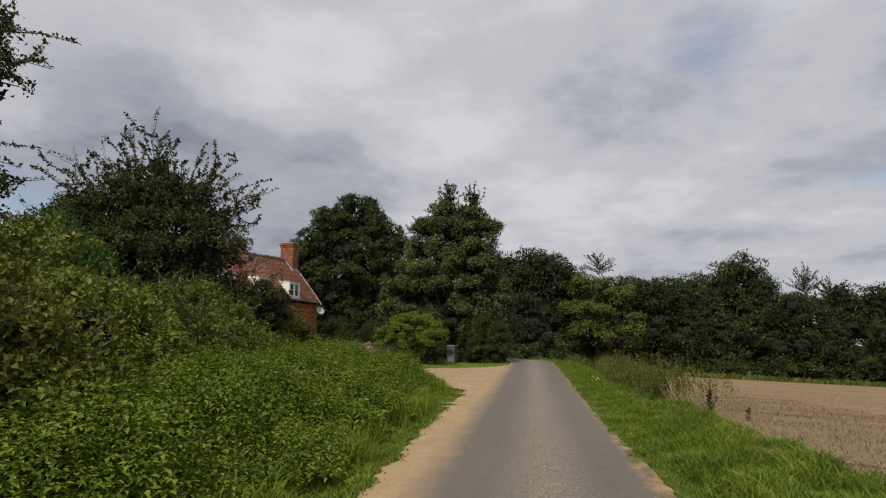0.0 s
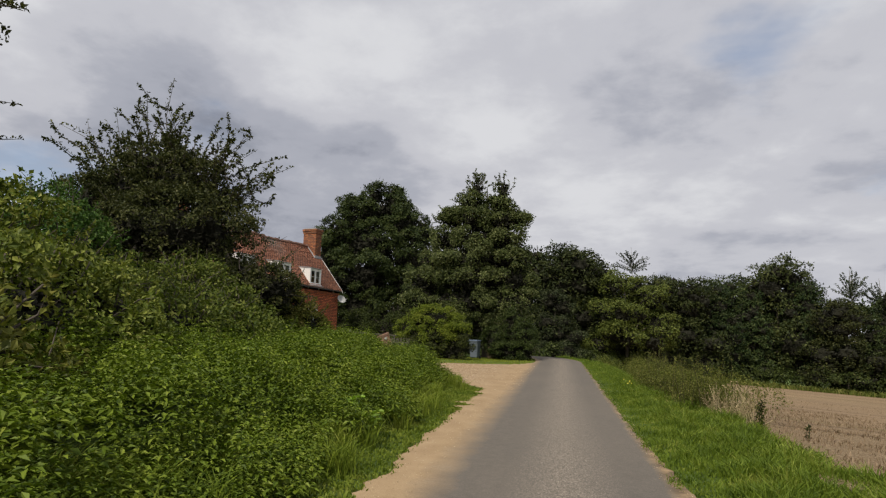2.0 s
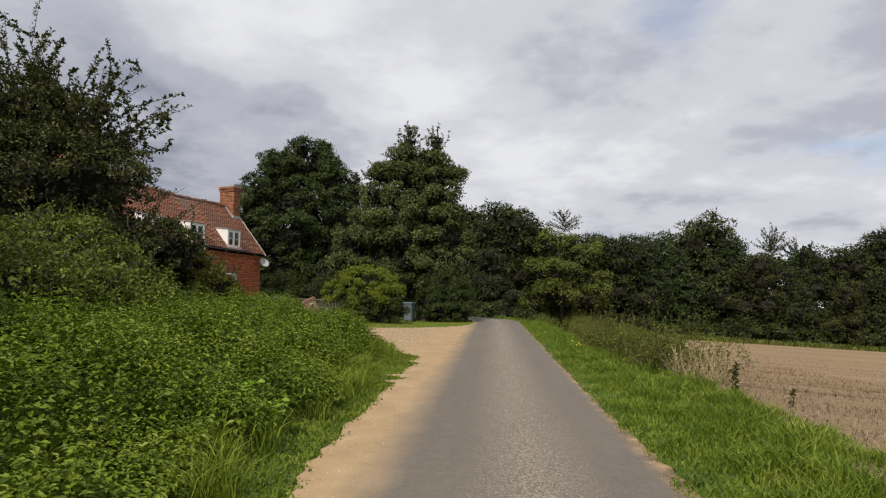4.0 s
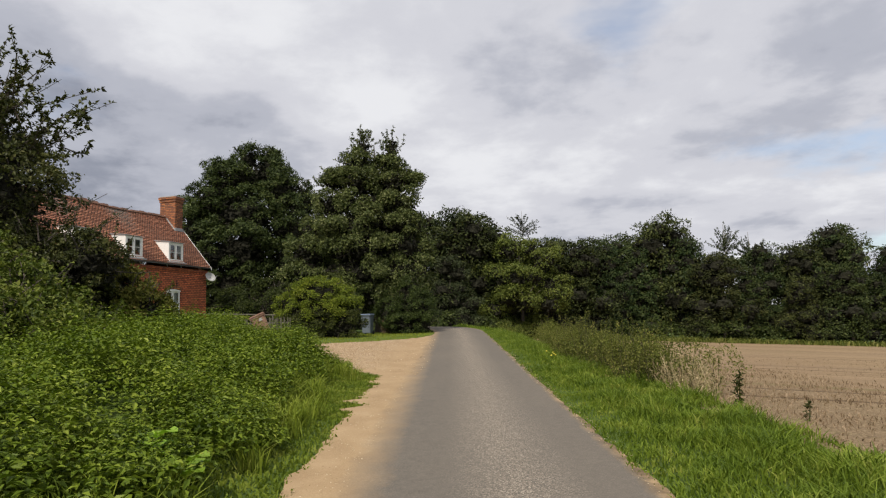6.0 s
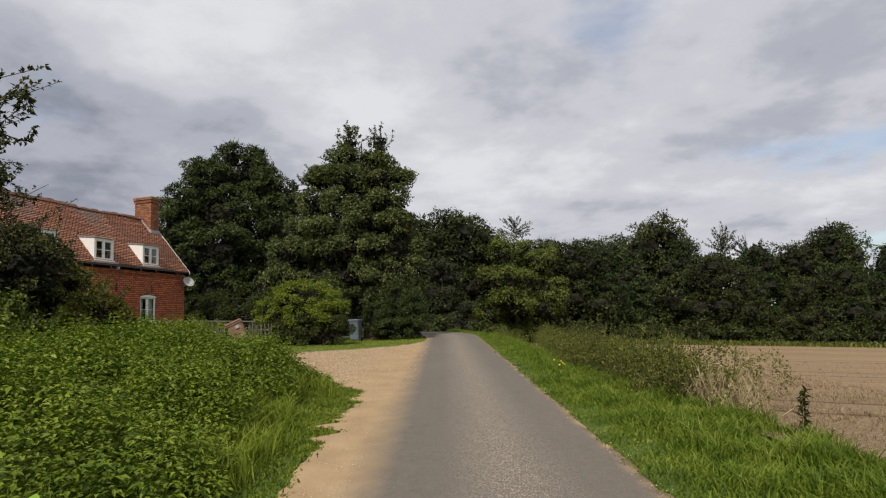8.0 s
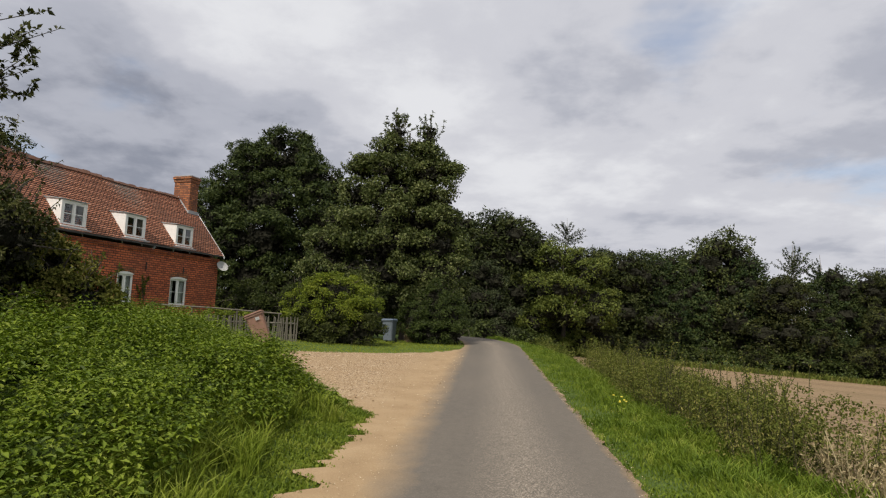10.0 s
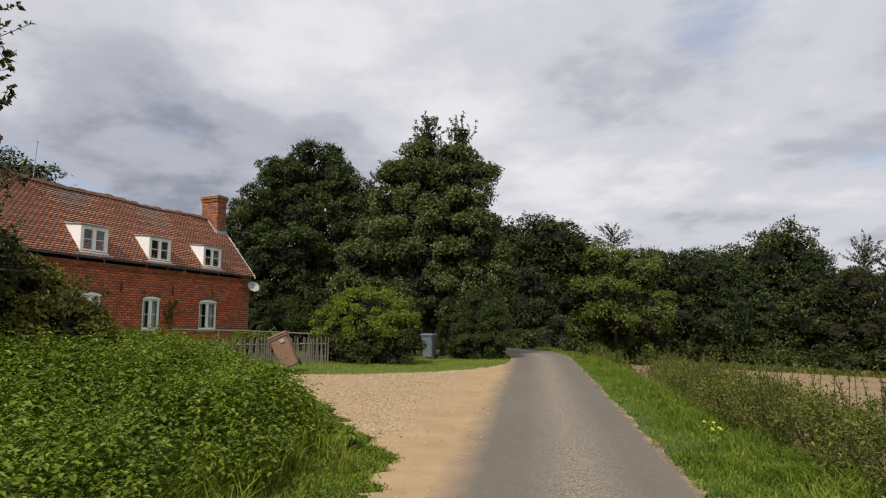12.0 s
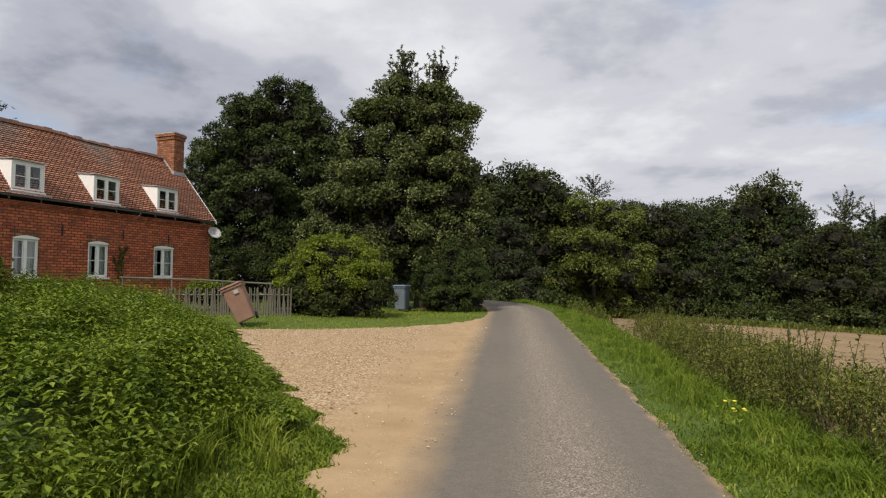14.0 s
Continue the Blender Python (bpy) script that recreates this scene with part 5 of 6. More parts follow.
tagged(part("undergrowth", leaf_mesh("undergrowth", crown_leaves(lob, 30000, 0.17, r, 0.4, 0.4, tri=True), M_DARK, 3)), "dark undergrowth along the foot of the wood", "undergrowth", kind="stuff")

# the depth of the wood behind the front trees
lob = [(x, 73.5 + r.uniform(-1.5, 2.5) - 0.1 * max(x - 10, 0), r.uniform(0.5, 5.6), r.uniform(1.8, 3.0), 1.6, r.uniform(1.4, 2.2)) for x in np.repeat(np.linspace(-16, 47, 34), 3)]
tagged(part("deep_wood", leaf_mesh("deep_wood", crown_leaves(lob, 36000, 0.45, r, 0.8, 0.0, tri=True), M_WOOD1, 3)), "dark mass of trees deep in the wood", "wood", kind="stuff")

# thin pale trees that stand out of the wood
for i, (x, y, h, seed) in enumerate(((9.3, 78, 13.9, 5), (27.6, 64, 9.4, 6), (31.0, 66, 8.8, 8))):
    r = np.random.default_rng(seed)
    b = (x, y, gz(x, y))
    sh = []
    for j in range(40):
        a, q = r.uniform(0, 6.3), r.random()
        reach = 2.3 * math.sqrt(max(0.05, 1 - (1.6 * q - 0.6) ** 2)) * r.uniform(0.7, 1.1) * (1.0 if i == 0 else 0.75)
        z0 = h - 3.3 + 1.5 * q
        sh.append(((x, y, z0), (x + math.cos(a) * reach, y + math.sin(a) * reach * 0.6, z0 + 0.3 + 1.3 * q + 0.35 * r.normal())))
    tree("sparse_tree", b, (x, y, h), 0.13, [], 0, 0.17, M_WOOD1, 80 + i, "half-bare pale-barked tree rising out of the wood", bark=M_DEADWOOD, shoots=sh, per=50)


# ---- low growth ----
def pick(n, x0, x1, y0, y1, r, near=0.0):
    """Random places, thicker towards the start of the stretch."""
    y = y0 + (y1 - y0) * r.random(n) ** (1 + near)
    return np.column_stack([r.uniform(x0, x1, n), y])


def nettle_bed(r):
    """Upright nettles: a stem with tiers of drooping toothed leaves."""
    n = 18000
    xy = np.concatenate([pick(int(n * 0.62), -7.2, -1.6, 2.6, 19, r, 0.25), pick(int(n * 0.5), -13, -1.8, 17, 27.3, r), pick(900, -6.5, -1.6, -4, 2.6, r)])
    d = (edge_left(xy[:, 1]) - xy[:, 0]) * np.where(xy[:, 1] > 17.6, 0.85, 1.0)
    ok = (d > 0.58 + 0.4 * smooth(12.0, 14.5, xy[:, 1]) - 0.7 * smooth(16.6, 18.2, xy[:, 1]) + 0.2 * np.sin(xy[:, 1] * 2.1) * np.sin(xy[:, 1] * 0.7)) & ((xy[:, 1] < 26.2) | (xy[:, 0] < -8.3)) & (np.sin(xy[:, 0] * 3.1 + 2 * np.sin(xy[:, 1] * 1.3)) + np.sin(xy[:, 1] * 3.7 + xy[:, 0]) + r.normal(size=len(d)) * 0.7 > -1.3)
    xy, d = xy[ok], d[ok]
    z = land(xy[:, 0], xy[:, 1])
    wave = 0.2 * np.sin(xy[:, 0] * 2.2 + xy[:, 1] * 1.7) * np.sin(xy[:, 1] * 1.1 - xy[:, 0]) + 0.08 * np.sin(xy[:, 0] * 6 + 2 * np.sin(xy[:, 1] * 5))
    top = profile(np.minimum(xy[:, 1], 24)) + 0.10 + 1.32 * (1 - np.exp(-(d - 0.35) / 1.25)) + wave + 0.17 * smooth(16, 20, xy[:, 1]) - 0.02 * np.clip(xy[:, 1] - 22, 0, 10)
    clump = np.sin(xy[:, 0] * 9 + 2 * np.sin(xy[:, 1] * 4)) * np.sin(xy[:, 1] * 8 + 2 * np.sin(xy[:, 0] * 5))
    hgt = np.clip(top - z, 0.2, 1.7) * (r.uniform(0.78, 1.04, len(d)) + 0.15 * clump)
    pos, way, L = [], [], []
    lean = r.normal(size=(len(xy), 2)) * 0.2
    for tier in range(4):
        f = 1 - tier * 0.085 / np.maximum(hgt, 0.5)
        for q in range(4):
            a = (q + 0.5 * (tier % 2)) * np.pi / 2 + r.normal(size=len(xy)) * 0.3 + xy[:, 0] * 13
            p = np.column_stack([xy + lean * (hgt * f)[:, None], z + hgt * f])
            w = np.column_stack([np.cos(a), np.sin(a), -0.04 - 0.05 * tier + r.normal(size=len(a)) * 0.2 + (0.25 if tier == 0 else 0)])
            p = p + unit(w) * 0.02
            pos.append(p), way.append(unit(w))
            L.append((0.036 if tier == 0 else 0.052 + 0.012 * min(tier, 3)) * r.uniform(0.75, 1.3, len(a)))
    pos, way, L = np.concatenate(pos), np.concatenate(way), np.concatenate(L)
    up = unit(np.array([0, 0, 1.0]) + r.normal(size=pos.shape) * 0.28)
    return leaves(pos, way, up, L, L * 0.5, 0.14, 0.2)


nr = np.random.default_rng(21)
tagged(part("nettle_bed", leaf_mesh("nettle_bed", nettle_bed(nr), M_NETTLE)), "thick bed of green stinging nettles on the bank", "nettles", kind="stuff")


def grass_patch(name, xy, hgt, material, r, label, width=0.008, lean=0.4, lift=0.0):
    V, F = blades(xy, land(xy[:, 0], xy[:, 1]) - 0.02 + lift, hgt, r, width, lean)
    return tagged(part(name, mesh_np(name, V, F, material)), label, "grass", kind="stuff")


# right-hand verge
xy = np.concatenate([pick(60000, 1.68, 3.9, 1.5, 18, nr, 0.4), pick(26000, 1.62, 3.6, 17, 36, nr), pick(12000, 0.2, 4.5, 35, 50, nr), pick(7000, 1.74, 3.9, -6, 1.5, nr)])
off = xy[:, 0] - centre(xy[:, 1])
xy = xy[(off > 1.26 - 0.15 * smooth(6, 13, xy[:, 1]) + 0.1 * np.sin(xy[:, 1] * 5.1) * np.sin(xy[:, 1] * 1.7) + 0.06 * nr.random(len(xy)))]
off = xy[:, 0] - centre(xy[:, 1])
tuft = 0.8 + 0.5 * np.sin(xy[:, 0] * 5 + 1.3 * np.sin(xy[:, 1] * 2.2)) * np.sin(xy[:, 1] * 3.1)
h = (0.05 + 0.17 * smooth(1.3, 2.3, off)) * tuft * nr.uniform(0.6, 1.3, len(xy))
grass_patch("verge_grass", xy, h, M_GRASS, nr, "long bright green grass on the verge", 0.0065, 0.6)

# left-hand verge, short trodden grass running up to the nettles
xy = np.concatenate([pick(56000, -3.4, -0.9, 1.5, 20, nr, 0.4), pick(16000, -3.6, -1.1, 13, 20, nr), pick(30000, -9, -1.2, 16, 26, nr), pick(7000, -3.4, -1.0, -6, 1.5, nr)])
d = edge_left(xy[:, 1]) - xy[:, 0]
d = d * np.where(xy[:, 1] > 17.6, 0.85, 1.0)
ok = (xy[:, 0] < np.interp(xy[:, 1], ry, lo + centre(np.minimum(ry, 34))) + 0.12 * nr.random(len(d)) ** 3) & (d < 2.1)
xy, d = xy[ok], d[ok]
h = (0.045 + 0.36 * smooth(0.7, 1.9, d) * (0.6 + 0.4 * np.sin(xy[:, 1] * 2.7 + xy[:, 0] * 2))) * nr.uniform(0.6, 1.5, len(d))
grass_patch("bank_grass", xy, h, M_BANK, nr, "short trodden grass along the sandy edge", 0.009, 0.65)

# tufts of long grass in front of the nettles
cy = nr.uniform(3.5, 17.6, 70)
cx = edge_left(cy) - nr.uniform(0.35, 1.15, 70)
xy = np.repeat(np.column_stack([cx, cy]), 70, 0) + nr.normal(size=(4900, 2)) * 0.07
grass_patch("long_grass", xy, nr.uniform(0.18, 0.44, len(xy)), M_BANK, nr, "tufts of long grass at the foot of the nettles", 0.006, 0.6)

# mown strip in front of the fence and bushes
xy = pick(34000, -12, 1.0, 25.6, 39.5, nr)
ok = (xy[:, 0] < np.interp(xy[:, 1], far_edge_y, far_edge_x) - 0.02 - 0.1 * nr.random(len(xy)) + 0.1 * np.sin(xy[:, 1] * 5)) & (xy[:, 0] < centre(xy[:, 1]) - 1.24)
grass_patch("lawn_strip", xy[ok], nr.uniform(0.02, 0.05, ok.sum()), M_LAWN, nr, "short mown grass strip beside the drive", 0.009, 0.8)

# dry straw and stubble on the field's edge
xy = np.concatenate([pick(26000, 3.4, 9, 3, 22, nr, 0.2), pick(6000, 5, 18, 8, 30, nr)])
xy = xy[(np.sin(xy[:, 1] * 2.3 + xy[:, 0] * 0.85) * np.sin(xy[:, 0] * 1.7 - xy[:, 1] * 0.6) + nr.normal(size=len(xy)) * 0.7 > -0.2) & (xy[:, 0] > 3.6 + 0.9 * smooth(16, 30, xy[:, 1]))]
grass_patch("stubble", xy, nr.uniform(0.03, 0.11, len(xy)), M_STRAW, nr, "dry cut straw stubble", 0.007, 0.6, 0.03)
xy = pick(9000, 5, 50, 40, 62, nr)
xy[:, 1] = 60.0 - 0.17 * xy[:, 0] + nr.normal(size=len(xy)) * 0.9 + 1.4
grass_patch("field_margin", xy, nr.uniform(0.2, 0.6, len(xy)), M_REED, nr, "rough grass margin at the far side of the field", 0.05, 0.5)


# tall weeds between verge and field
def weed_bank(n, x0, x1, y0, y1, hmin, hmax, r, leaf, per):
    a = np.column_stack([pick(n, x0, x1, y0, y1, r), np.zeros(n)])
    a[:, 0] += 0.7 * smooth(20, 32, a[:, 1])
    a[:, 2] = land(a[:, 0], a[:, 1]) - 0.02
    hump = 0.75 + 0.25 * np.sin(a[:, 1] * 1.6 + a[:, 0])
    b = a + np.column_stack([r.normal(size=(n, 2)) * 0.16, r.uniform(hmin, hmax, n) * hump])
    V, lines = shoot_leaves(a, b, per, leaf, r, 0.4, 0.06)
    return V, [(p, (0.006, 0.005, 0.003)) for p, q in lines]


V, lines = weed_bank(760, 3.15, 4.7, 15.2, 31, 0.6, 1.4, nr, 0.046, 56)
lob = []
for y in np.arange(15.4, 31.2, 0.34):
    for x in (3.35, 4.0, 4.55):
        x = x + nr.normal() * 0.15 + 0.7 * float(smooth(20, 32, y))
        hh = 0.42 + 0.14 * math.sin(y * 1.9 + x * 2) + nr.normal() * 0.07
        lob.append((x, y + nr.normal() * 0.1, gz(x, y) + hh * 0.8, 0.34, 0.34, hh * 0.75))
V = np.concatenate([V, crown_leaves(lob, 46000, 0.044, nr, 0.14, 0.3, 0.5, flat=1.0)])
tagged(part("weed_bank", leaf_mesh("weed_bank", V, M_REED)), "tall green and brown weeds between verge and field", "weeds", kind="stuff")
TV, TF = tubes(lines, 4)
tagged(part("weed_stems", mesh_np("weed_stems", TV, TF, M_STEMS)), "thin dry stems of tall weeds", "weeds", kind="stuff")
V, lines = weed_bank(95, 3.7, 4.4, 14.2, 16.0, 0.35, 0.85, nr, 0.05, 18)
TV, TF = tubes(lines, 4)
tagged(part("dead_weeds", leaf_mesh("dead_weeds", V, M_STRAW)), "dry brown seed heads of dead weeds", "weeds", kind="stuff")
tagged(part("dead_stems", mesh_np("dead_stems", TV, TF, M_STRAW)), "brittle straw-coloured stems", "weeds", kind="stuff")
V, lines = weed_bank(420, 2.2, 3.6, 35, 47, 0.4, 1.0, nr, 0.1, 22)
tagged(part("far_weeds", leaf_mesh("far_weeds", V, M_REED)), "rough weeds where the lane bends", "weeds", kind="stuff")


V, lines = weed_bank(70, -4.2, -3.75, 36.0, 36.5, 0.7, 1.5, nr, 0.06, 24)
tagged(part("dry_stalks", leaf_mesh("dry_stalks", V, M_STRAW)), "dry pale stalks beside the grey bin", "weeds", kind="stuff")


def dock(x, y, h, name, material, label, seed, leaf=0.09, n=70):
    r = np.random.default_rng(seed)
    t = tagged(new(name), label, "plant")
    t.location = (x, y, gz(x, y))
    pts, rad = limb_line((0, 0, -0.05), (0.05, 0, h), 0.012, 0.004, r, 0.05)
    V, F = tubes([(pts, rad)], 6)
    part("stem", mesh_np("stem", V, F, material), material, t)
    V, _ = shoot_leaves([(0, 0, 0.05)], [(0.05, 0, h)], n, leaf, r, 0.35, 0.02)
    part("foliage", leaf_mesh("foliage", V, material), material, t)
    return t


dock(4.05, 13.2, 0.5, "dock_plant", M_DARK, "dark upright dock plant at the edge of the stubble", 1)
dock(4.5, 12.4, 0.25, "dock_plant", M_APPLE, "small brown dock plant in the stubble", 2, 0.06, 40)


def ragwort(x, y, z, seed):
    r = np.random.default_rng(seed)
    t = tagged(new("ragwort"), "small yellow-flowered weed in the long grass", "plant")
    t.location = (x, y, gz(x, y))
    V, _ = shoot_leaves([(0, 0, 0)] * 4, [(r.normal() * 0.15, r.normal() * 0.15, z) for _ in range(4)], 22, 0.06, r, 0.4)
    part("foliage", leaf_mesh("foliage", V, M_NETTLE), M_NETTLE, t)
    bm = bmesh.new()
    for _ in range(6):
        bmesh.ops.create_icosphere(bm, subdivisions=1, radius=0.022, matrix=pose(r.normal() * 0.12, r.normal() * 0.12, z + r.normal() * 0.05) @ Matrix.Diagonal((1, 1, 0.5, 1)))
    tagged(part("blossom", bm, M_FLOWER, t), kind="stuff")


ragwort(2.32, 18.4, 0.3, 1)

# broad-leaved plants among the nettles
def big_leaf_plant(x, y, z, seed, n=7, size=0.3):
    r = np.random.default_rng(seed)
    t = tagged(new("burdock"), "broad bright green leaves standing above the nettles", "plant")
    t.location = (x, y, gz(x, y))
    z = z - gz(x, y)
    V, F, at = [], [], 0
    for i in range(n):
        a = i * 2.4 + r.normal() * 0.3
        L = size * r.uniform(0.7, 1.2)
        d = np.array([math.cos(a), math.sin(a), 0])
        s = np.array([-d[1], d[0], 0])
        rows = np.linspace(0, 1, 7)
        for k, q in enumerate(rows):
            wd = L * 0.46 * math.sin(math.pi * min(1, 0.12 + q * 0.88)) ** 0.7
            c = d * (0.05 + L * q) + np.array([0, 0, z * (1 - 0.6 * i / n) + L * (0.85 * q - 0.6 * q * q)])
            for e in (-1, -0.5, 0, 0.5, 1):
                V.append(c + s * wd * e + np.array([0, 0, abs(e) * wd * 0.25 + 0.01 * math.sin(q * 20 + e * 5)]))
        for k in range(6):
            for j in range(4):
                F.append((at + k * 5 + j, at + k * 5 + j + 1, at + k * 5 + j + 6, at + k * 5 + j + 5))
        at += 35
    part("foliage", mesh_np("foliage", np.array(V), np.array(F), M_BIGLEAF, True), M_BIGLEAF, t)
    V, F = tubes([([(0, 0, 0), (0.01, 0.01, z * 0.5), (0, 0, z)], (0.02, 0.016, 0.012))], 6)
    part("stem", mesh_np("stem", V, F, M_NETTLE), M_NETTLE, t)


big_leaf_plant(-2.0, 9.6, 0.30, 4, 8, 0.2)
big_leaf_plant(-2.35, 9.8, 0.46, 5, 7, 0.18)

# loose flints on the drive and along the sandy edge
def stones(xy, size, r):
    base = np.array([(1, 0, 0), (-1, 0, 0), (0, 1, 0), (0, -1, 0), (0, 0, 1), (0, 0, -1)], float)
    tri = np.array([(0, 2, 4), (2, 1, 4), (1, 3, 4), (3, 0, 4), (2, 0, 5), (1, 2, 5), (3, 1, 5), (0, 3, 5)])
    n = len(xy)
    s = size[:, None, None] * r.uniform(0.6, 1.3, (n, 6, 1)) * np.array([1, 0.8, 0.5])
    a = r.uniform(0, 6.3, n)
    v = base[None] * s
    V = np.stack([v[..., 0] * np.cos(a)[:, None] - v[..., 1] * np.sin(a)[:, None] + xy[:, :1], v[..., 0] * np.sin(a)[:, None] + v[..., 1] * np.cos(a)[:, None] + xy[:, 1:2], v[..., 2] + (profile(xy[:, 1]) + tilt(xy[:, 0], xy[:, 1]) + 0.022)[:, None]], -1)
    return V.reshape(-1, 3), (np.arange(n)[:, None, None] * 6 + tri[None]).reshape(-1, 3)


xy = pick(17000, -7, -0.5, 17.5, 31.5, nr)
ok = (xy[:, 0] > edge_left(xy[:, 1]) + 0.2) & (xy[:, 0] > np.interp(xy[:, 1], far_edge_y, far_edge_x) + 0.1 - 99 * (xy[:, 1] < 25.7)) & (nr.random(len(xy)) < 0.16 + 0.84 * smooth(-1.6, -2.6, xy[:, 0]))
xy = xy[ok]
V, F = stones(xy, nr.uniform(0.006, 0.019, len(xy)) * (1 + 0.6 * (nr.random(len(xy)) > 0.95)), nr)
tagged(part("loose_flints", mesh_np("loose_flints", V, F, M_FLINT)), "loose pale flints on the sandy drive", "gravel", kind="stuff")
xy = np.concatenate([np.column_stack([nr.uniform(-1.2, -0.75, 1500), nr.uniform(3, 18, 1500)]), np.column_stack([nr.uniform(1.62, 1.82, 700), nr.uniform(3, 22, 700)])])
V, F = stones(xy, nr.uniform(0.003, 0.009, len(xy)), nr)
tagged(part("grit", mesh_np("grit", V, F, M_FLINT)), "grit washed to the edges of the lane", "gravel", kind="stuff")


# ---- bins and fence ----
def wheelie_bin(name, label, body_mat, lid_mat, m):
    b = tagged(new(name), label, "wheelie bin")
    b.matrix_world = m
    bm = boxes((-0.25, 0.25, -0.27, 0.27, 0.06, 0.96), bevel=0.03)
    for v in bm.verts:
        t = (v.co.z - 0.06) / 0.9
        v.co.x *= 0.84 + 0.16 * t
        v.co.y = v.co.y * (0.78 + 0.22 * t) + 0.02 * (1 - t)
    part("body", bm, body_mat, b)
    part("rim", boxes((-0.275, 0.275, -0.295, 0.295, 0.93, 0.985), bevel=0.012), body_mat, b)
    bm = boxes((-0.29, 0.29, -0.32, 0.30, 0.987, 1.05), bevel=0.025)
    for v in bm.verts:
        if v.co.z > 1.02:
            v.co.x *= 0.93
            v.co.y *= 0.94
            v.co.z += 0.02 * (1 - (v.co.y / 0.3) ** 2)
    part("lid", bm, lid_mat, b)
    V, F = tubes([([(-0.24, 0.36, 0.97), (0.24, 0.36, 0.97)], (0.016, 0.016)), ([(-0.2, 0.28, 0.95), (-0.2, 0.36, 0.97)], (0.016, 0.016)), ([(0.2, 0.28, 0.95), (0.2, 0.36, 0.97)], (0.016, 0.016))], 8)
    part("handle", mesh_np("handle", V, F, body_mat, True), body_mat, b)
    for x in (-0.22, 0.22):
        bm = bmesh.new()
        bmesh.ops.create_cone(bm, cap_ends=True, segments=20, radius1=0.1, radius2=0.1, depth=0.05, matrix=pose(x, 0.26, 0.1, 0, 90, 0))
        bmesh.ops.bevel(bm, geom=list(bm.edges), offset=0.008, segments=1, affect="EDGES")
        part("wheel", bm, M_BLACK, b)
    return b


wheelie_bin("wheelie_bin", "grey wheelie bin with blue-grey lid standing on the grass", M_BINGREY, M_LIDBLUE, pose(-4.2, 35.6, gz(-4.2, 35.6), 0, 0, -14))
brown = wheelie_bin("wheelie_bin", "faded brown wheelie bin tipped against the fence", M_BINBROWN, M_BINBROWN, pose(-6.55, 26.6, gz(-6.55, 26.6) + 0.08, 0, -24, 14))

part("sticker", boxes((0.02, 0.14, -0.284, -0.272, 0.78, 0.88)), M_DISH, brown, "torn white paper label")

fence = tagged(new("picket_fence"), "low weathered grey picket fence in front of the garden", "fence")
fr = np.random.default_rng(9)
FA, FB = np.array([-10.6, 29.5]), np.array([-6.65, 29.8])
count = 50
pk = boxes((-0.031, 0.031, -0.011, 0.011, -0.12, 0.92))
top = [v for v in pk.verts if v.co.z > 0.9]
for v in top:
    v.co.x *= 0.45
picket = bpy.data.meshes.new("picket")
pk.to_mesh(picket)
pk.free()
picket.materials.append(M_GREYWOOD)
ang = math.degrees(math.atan2(*(FB - FA)[::-1]))
for i in range(count):
    p = FA + (FB - FA) * i / (count - 1)
    o = new("picket", picket)
    o.parent = fence
    o.matrix_world = pose(p[0], p[1], 0.58 + 0.012 * math.sin(i * 0.7) + fr.normal() * 0.012, fr.normal() * 1.5, fr.normal() * 2.2, ang)
for hz in (0.28, 0.7):
    V, F = tubes([([(*(FA + (FB - FA) * t + np.array([-0.02, 0.035])), 0.58 + hz) for t in np.linspace(0, 1, 8)], [0.03] * 8)], 4)
    part("rail", mesh_np("rail", V, F, M_GREYWOOD), M_GREYWOOD, fence)

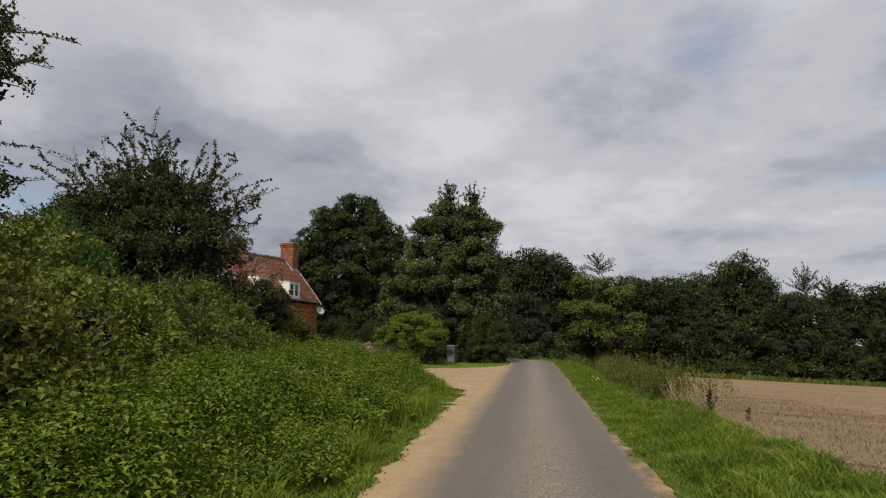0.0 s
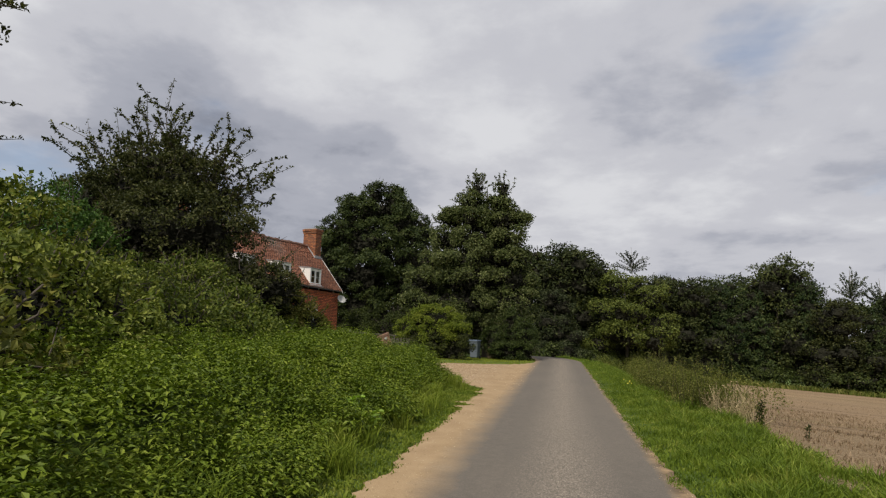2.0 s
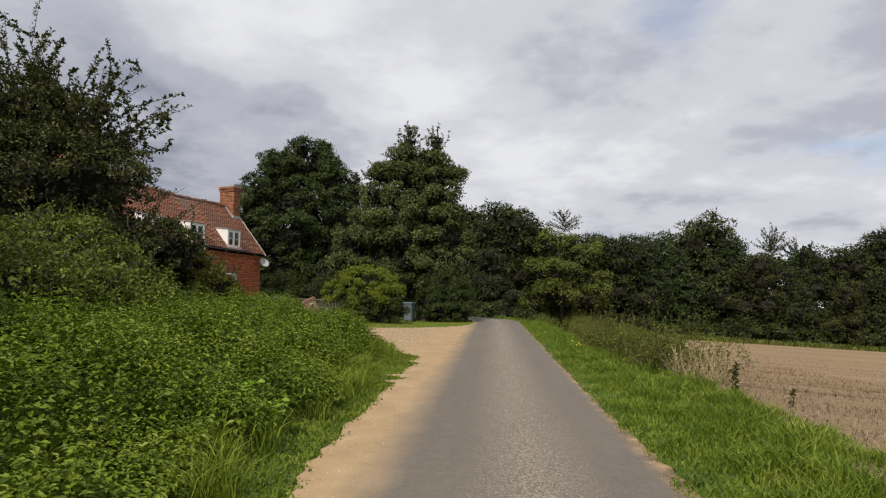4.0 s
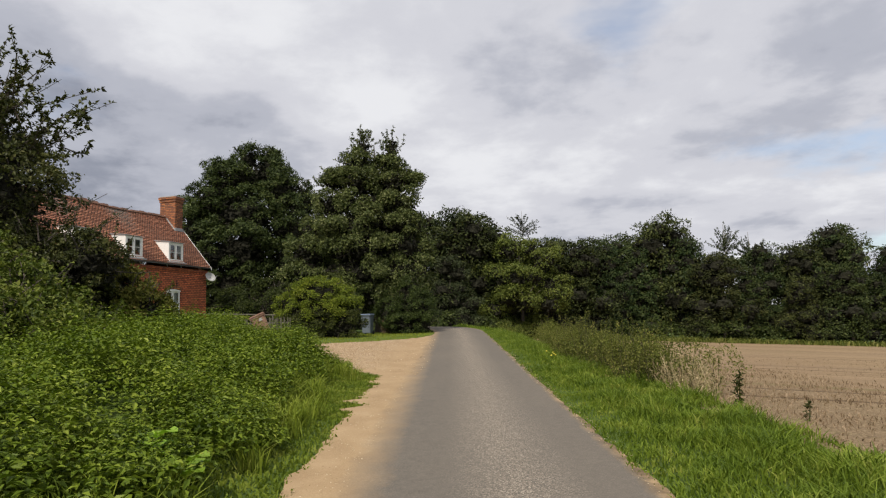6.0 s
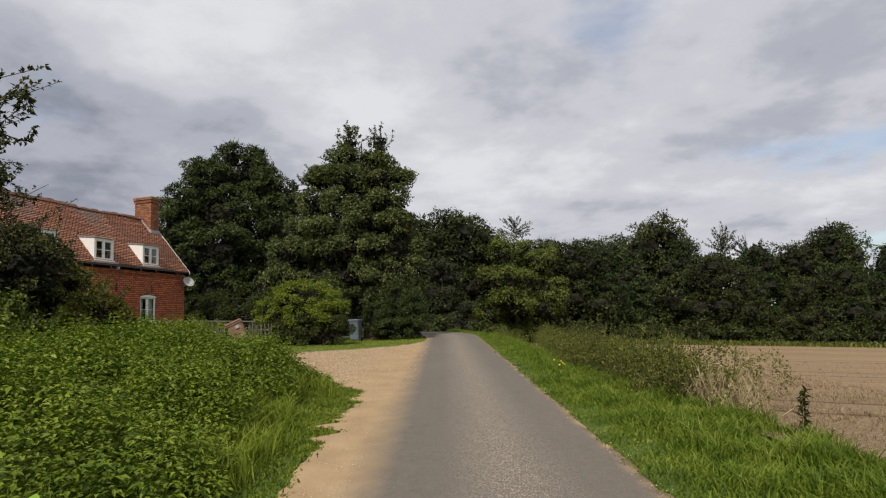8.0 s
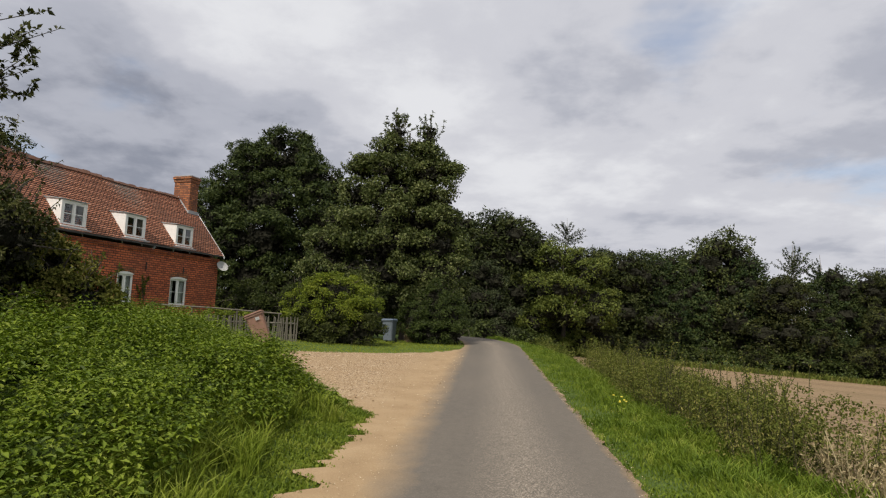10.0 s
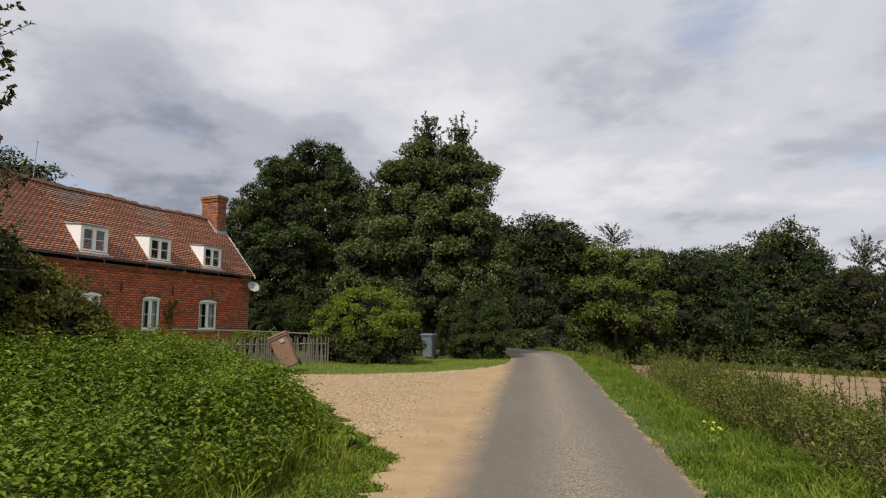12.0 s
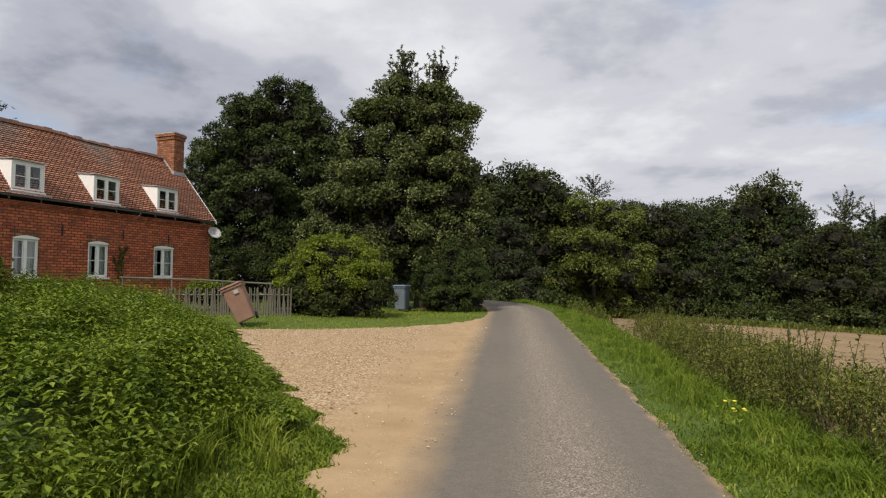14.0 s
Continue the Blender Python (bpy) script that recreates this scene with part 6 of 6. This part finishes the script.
rail = tagged(new("garden_rail"), "thin weathered wooden rail on posts behind the picket fence", "fence")
RA, RB = np.array([-12.9, 30.6]), np.array([-7.4, 30.3])
V, F = tubes([([(*RA, 1.84), (*((RA + RB) / 2), 1.76), (*RB, 1.62)], (0.03, 0.028, 0.026))], 8)
part("top_rail", mesh_np("top_rail", V, F, M_GREYWOOD), M_GREYWOOD, rail)
for t in (0.02, 0.35, 0.68, 0.98):
    p = RA + (RB - RA) * t
    V, F = tubes([([(*p, gz(*p) - 0.1), (*p, 1.82 - 0.2 * t)], (0.035, 0.032))], 8)
    part("post", mesh_np("post", V, F, M_GREYWOOD), M_GREYWOOD, rail)

# a far farm building
barn = tagged(new("farm_building"), "far white farm building beyond the field", "building")
barn.matrix_world = pose(83, 120, -4.4, 0, 0, 20)
part("wall", boxes((-4, 4, -3, 3, 0, 2.4)), M_WHITE, barn)
bm = bmesh.new()
q = [bm.verts.new(p) for p in ((-4.2, -3.2, 2.41), (4.2, -3.2, 2.41), (4.2, 3.2, 2.41), (-4.2, 3.2, 2.41), (-4.2, 0, 4.0), (4.2, 0, 4.0))]
for f in ((0, 1, 5, 4), (2, 3, 4, 5), (1, 2, 5), (3, 0, 4), (3, 2, 1, 0)):
    bm.faces.new([q[i] for i in f])
part("roof", bm, M_LEAD, barn)

# a climber on the front wall and a garden plant below it
climb = tagged(new("climbing_plant"), "thin climbing plant trained up the brick front", "plant")
cr = np.random.default_rng(31)
w0 = house.matrix_world @ Vector((-4.78, -0.06, 0.9))
climb.location = w0
up = [((0.0, 0.0, 0.0), (0.03, 0.05, 2.0)), ((0.0, 0.02, 0.9), (-0.1, -0.25, 1.7)), ((0.02, 0.05, 1.2), (0.08, 0.3, 2.1)), ((0.02, 0.02, 1.4), (0.05, -0.15, 2.15))]
V, lines = shoot_leaves([a for a, b in up], [b for a, b in up], 90, 0.08, cr, 0.6, 0.05)
tagged(part("foliage", leaf_mesh("foliage", V, M_REED), M_REED, climb), kind="stuff")
TV, TF = tubes(lines, 5)
part("stem", mesh_np("stem", TV, TF, M_BARK), M_BARK, climb)
LG = [(-10.2, 31.2, 1.25, 0.7, 0.5, 0.45), (-9.3, 31.4, 1.15, 0.5, 0.5, 0.4)]
tree("garden_plant", (-9.9, 31.3, gz(-9.9, 31.3)), (-9.9, 31.3, 1.4), 0.03, LG, 3500, 0.07, M_YELLOW, 61, "yellow-green garden plant behind the picket fence", "bush", shoots=outward_shoots(LG, 16, 0.3, tr, 1.0), hole=0.3, tuft=0.2)
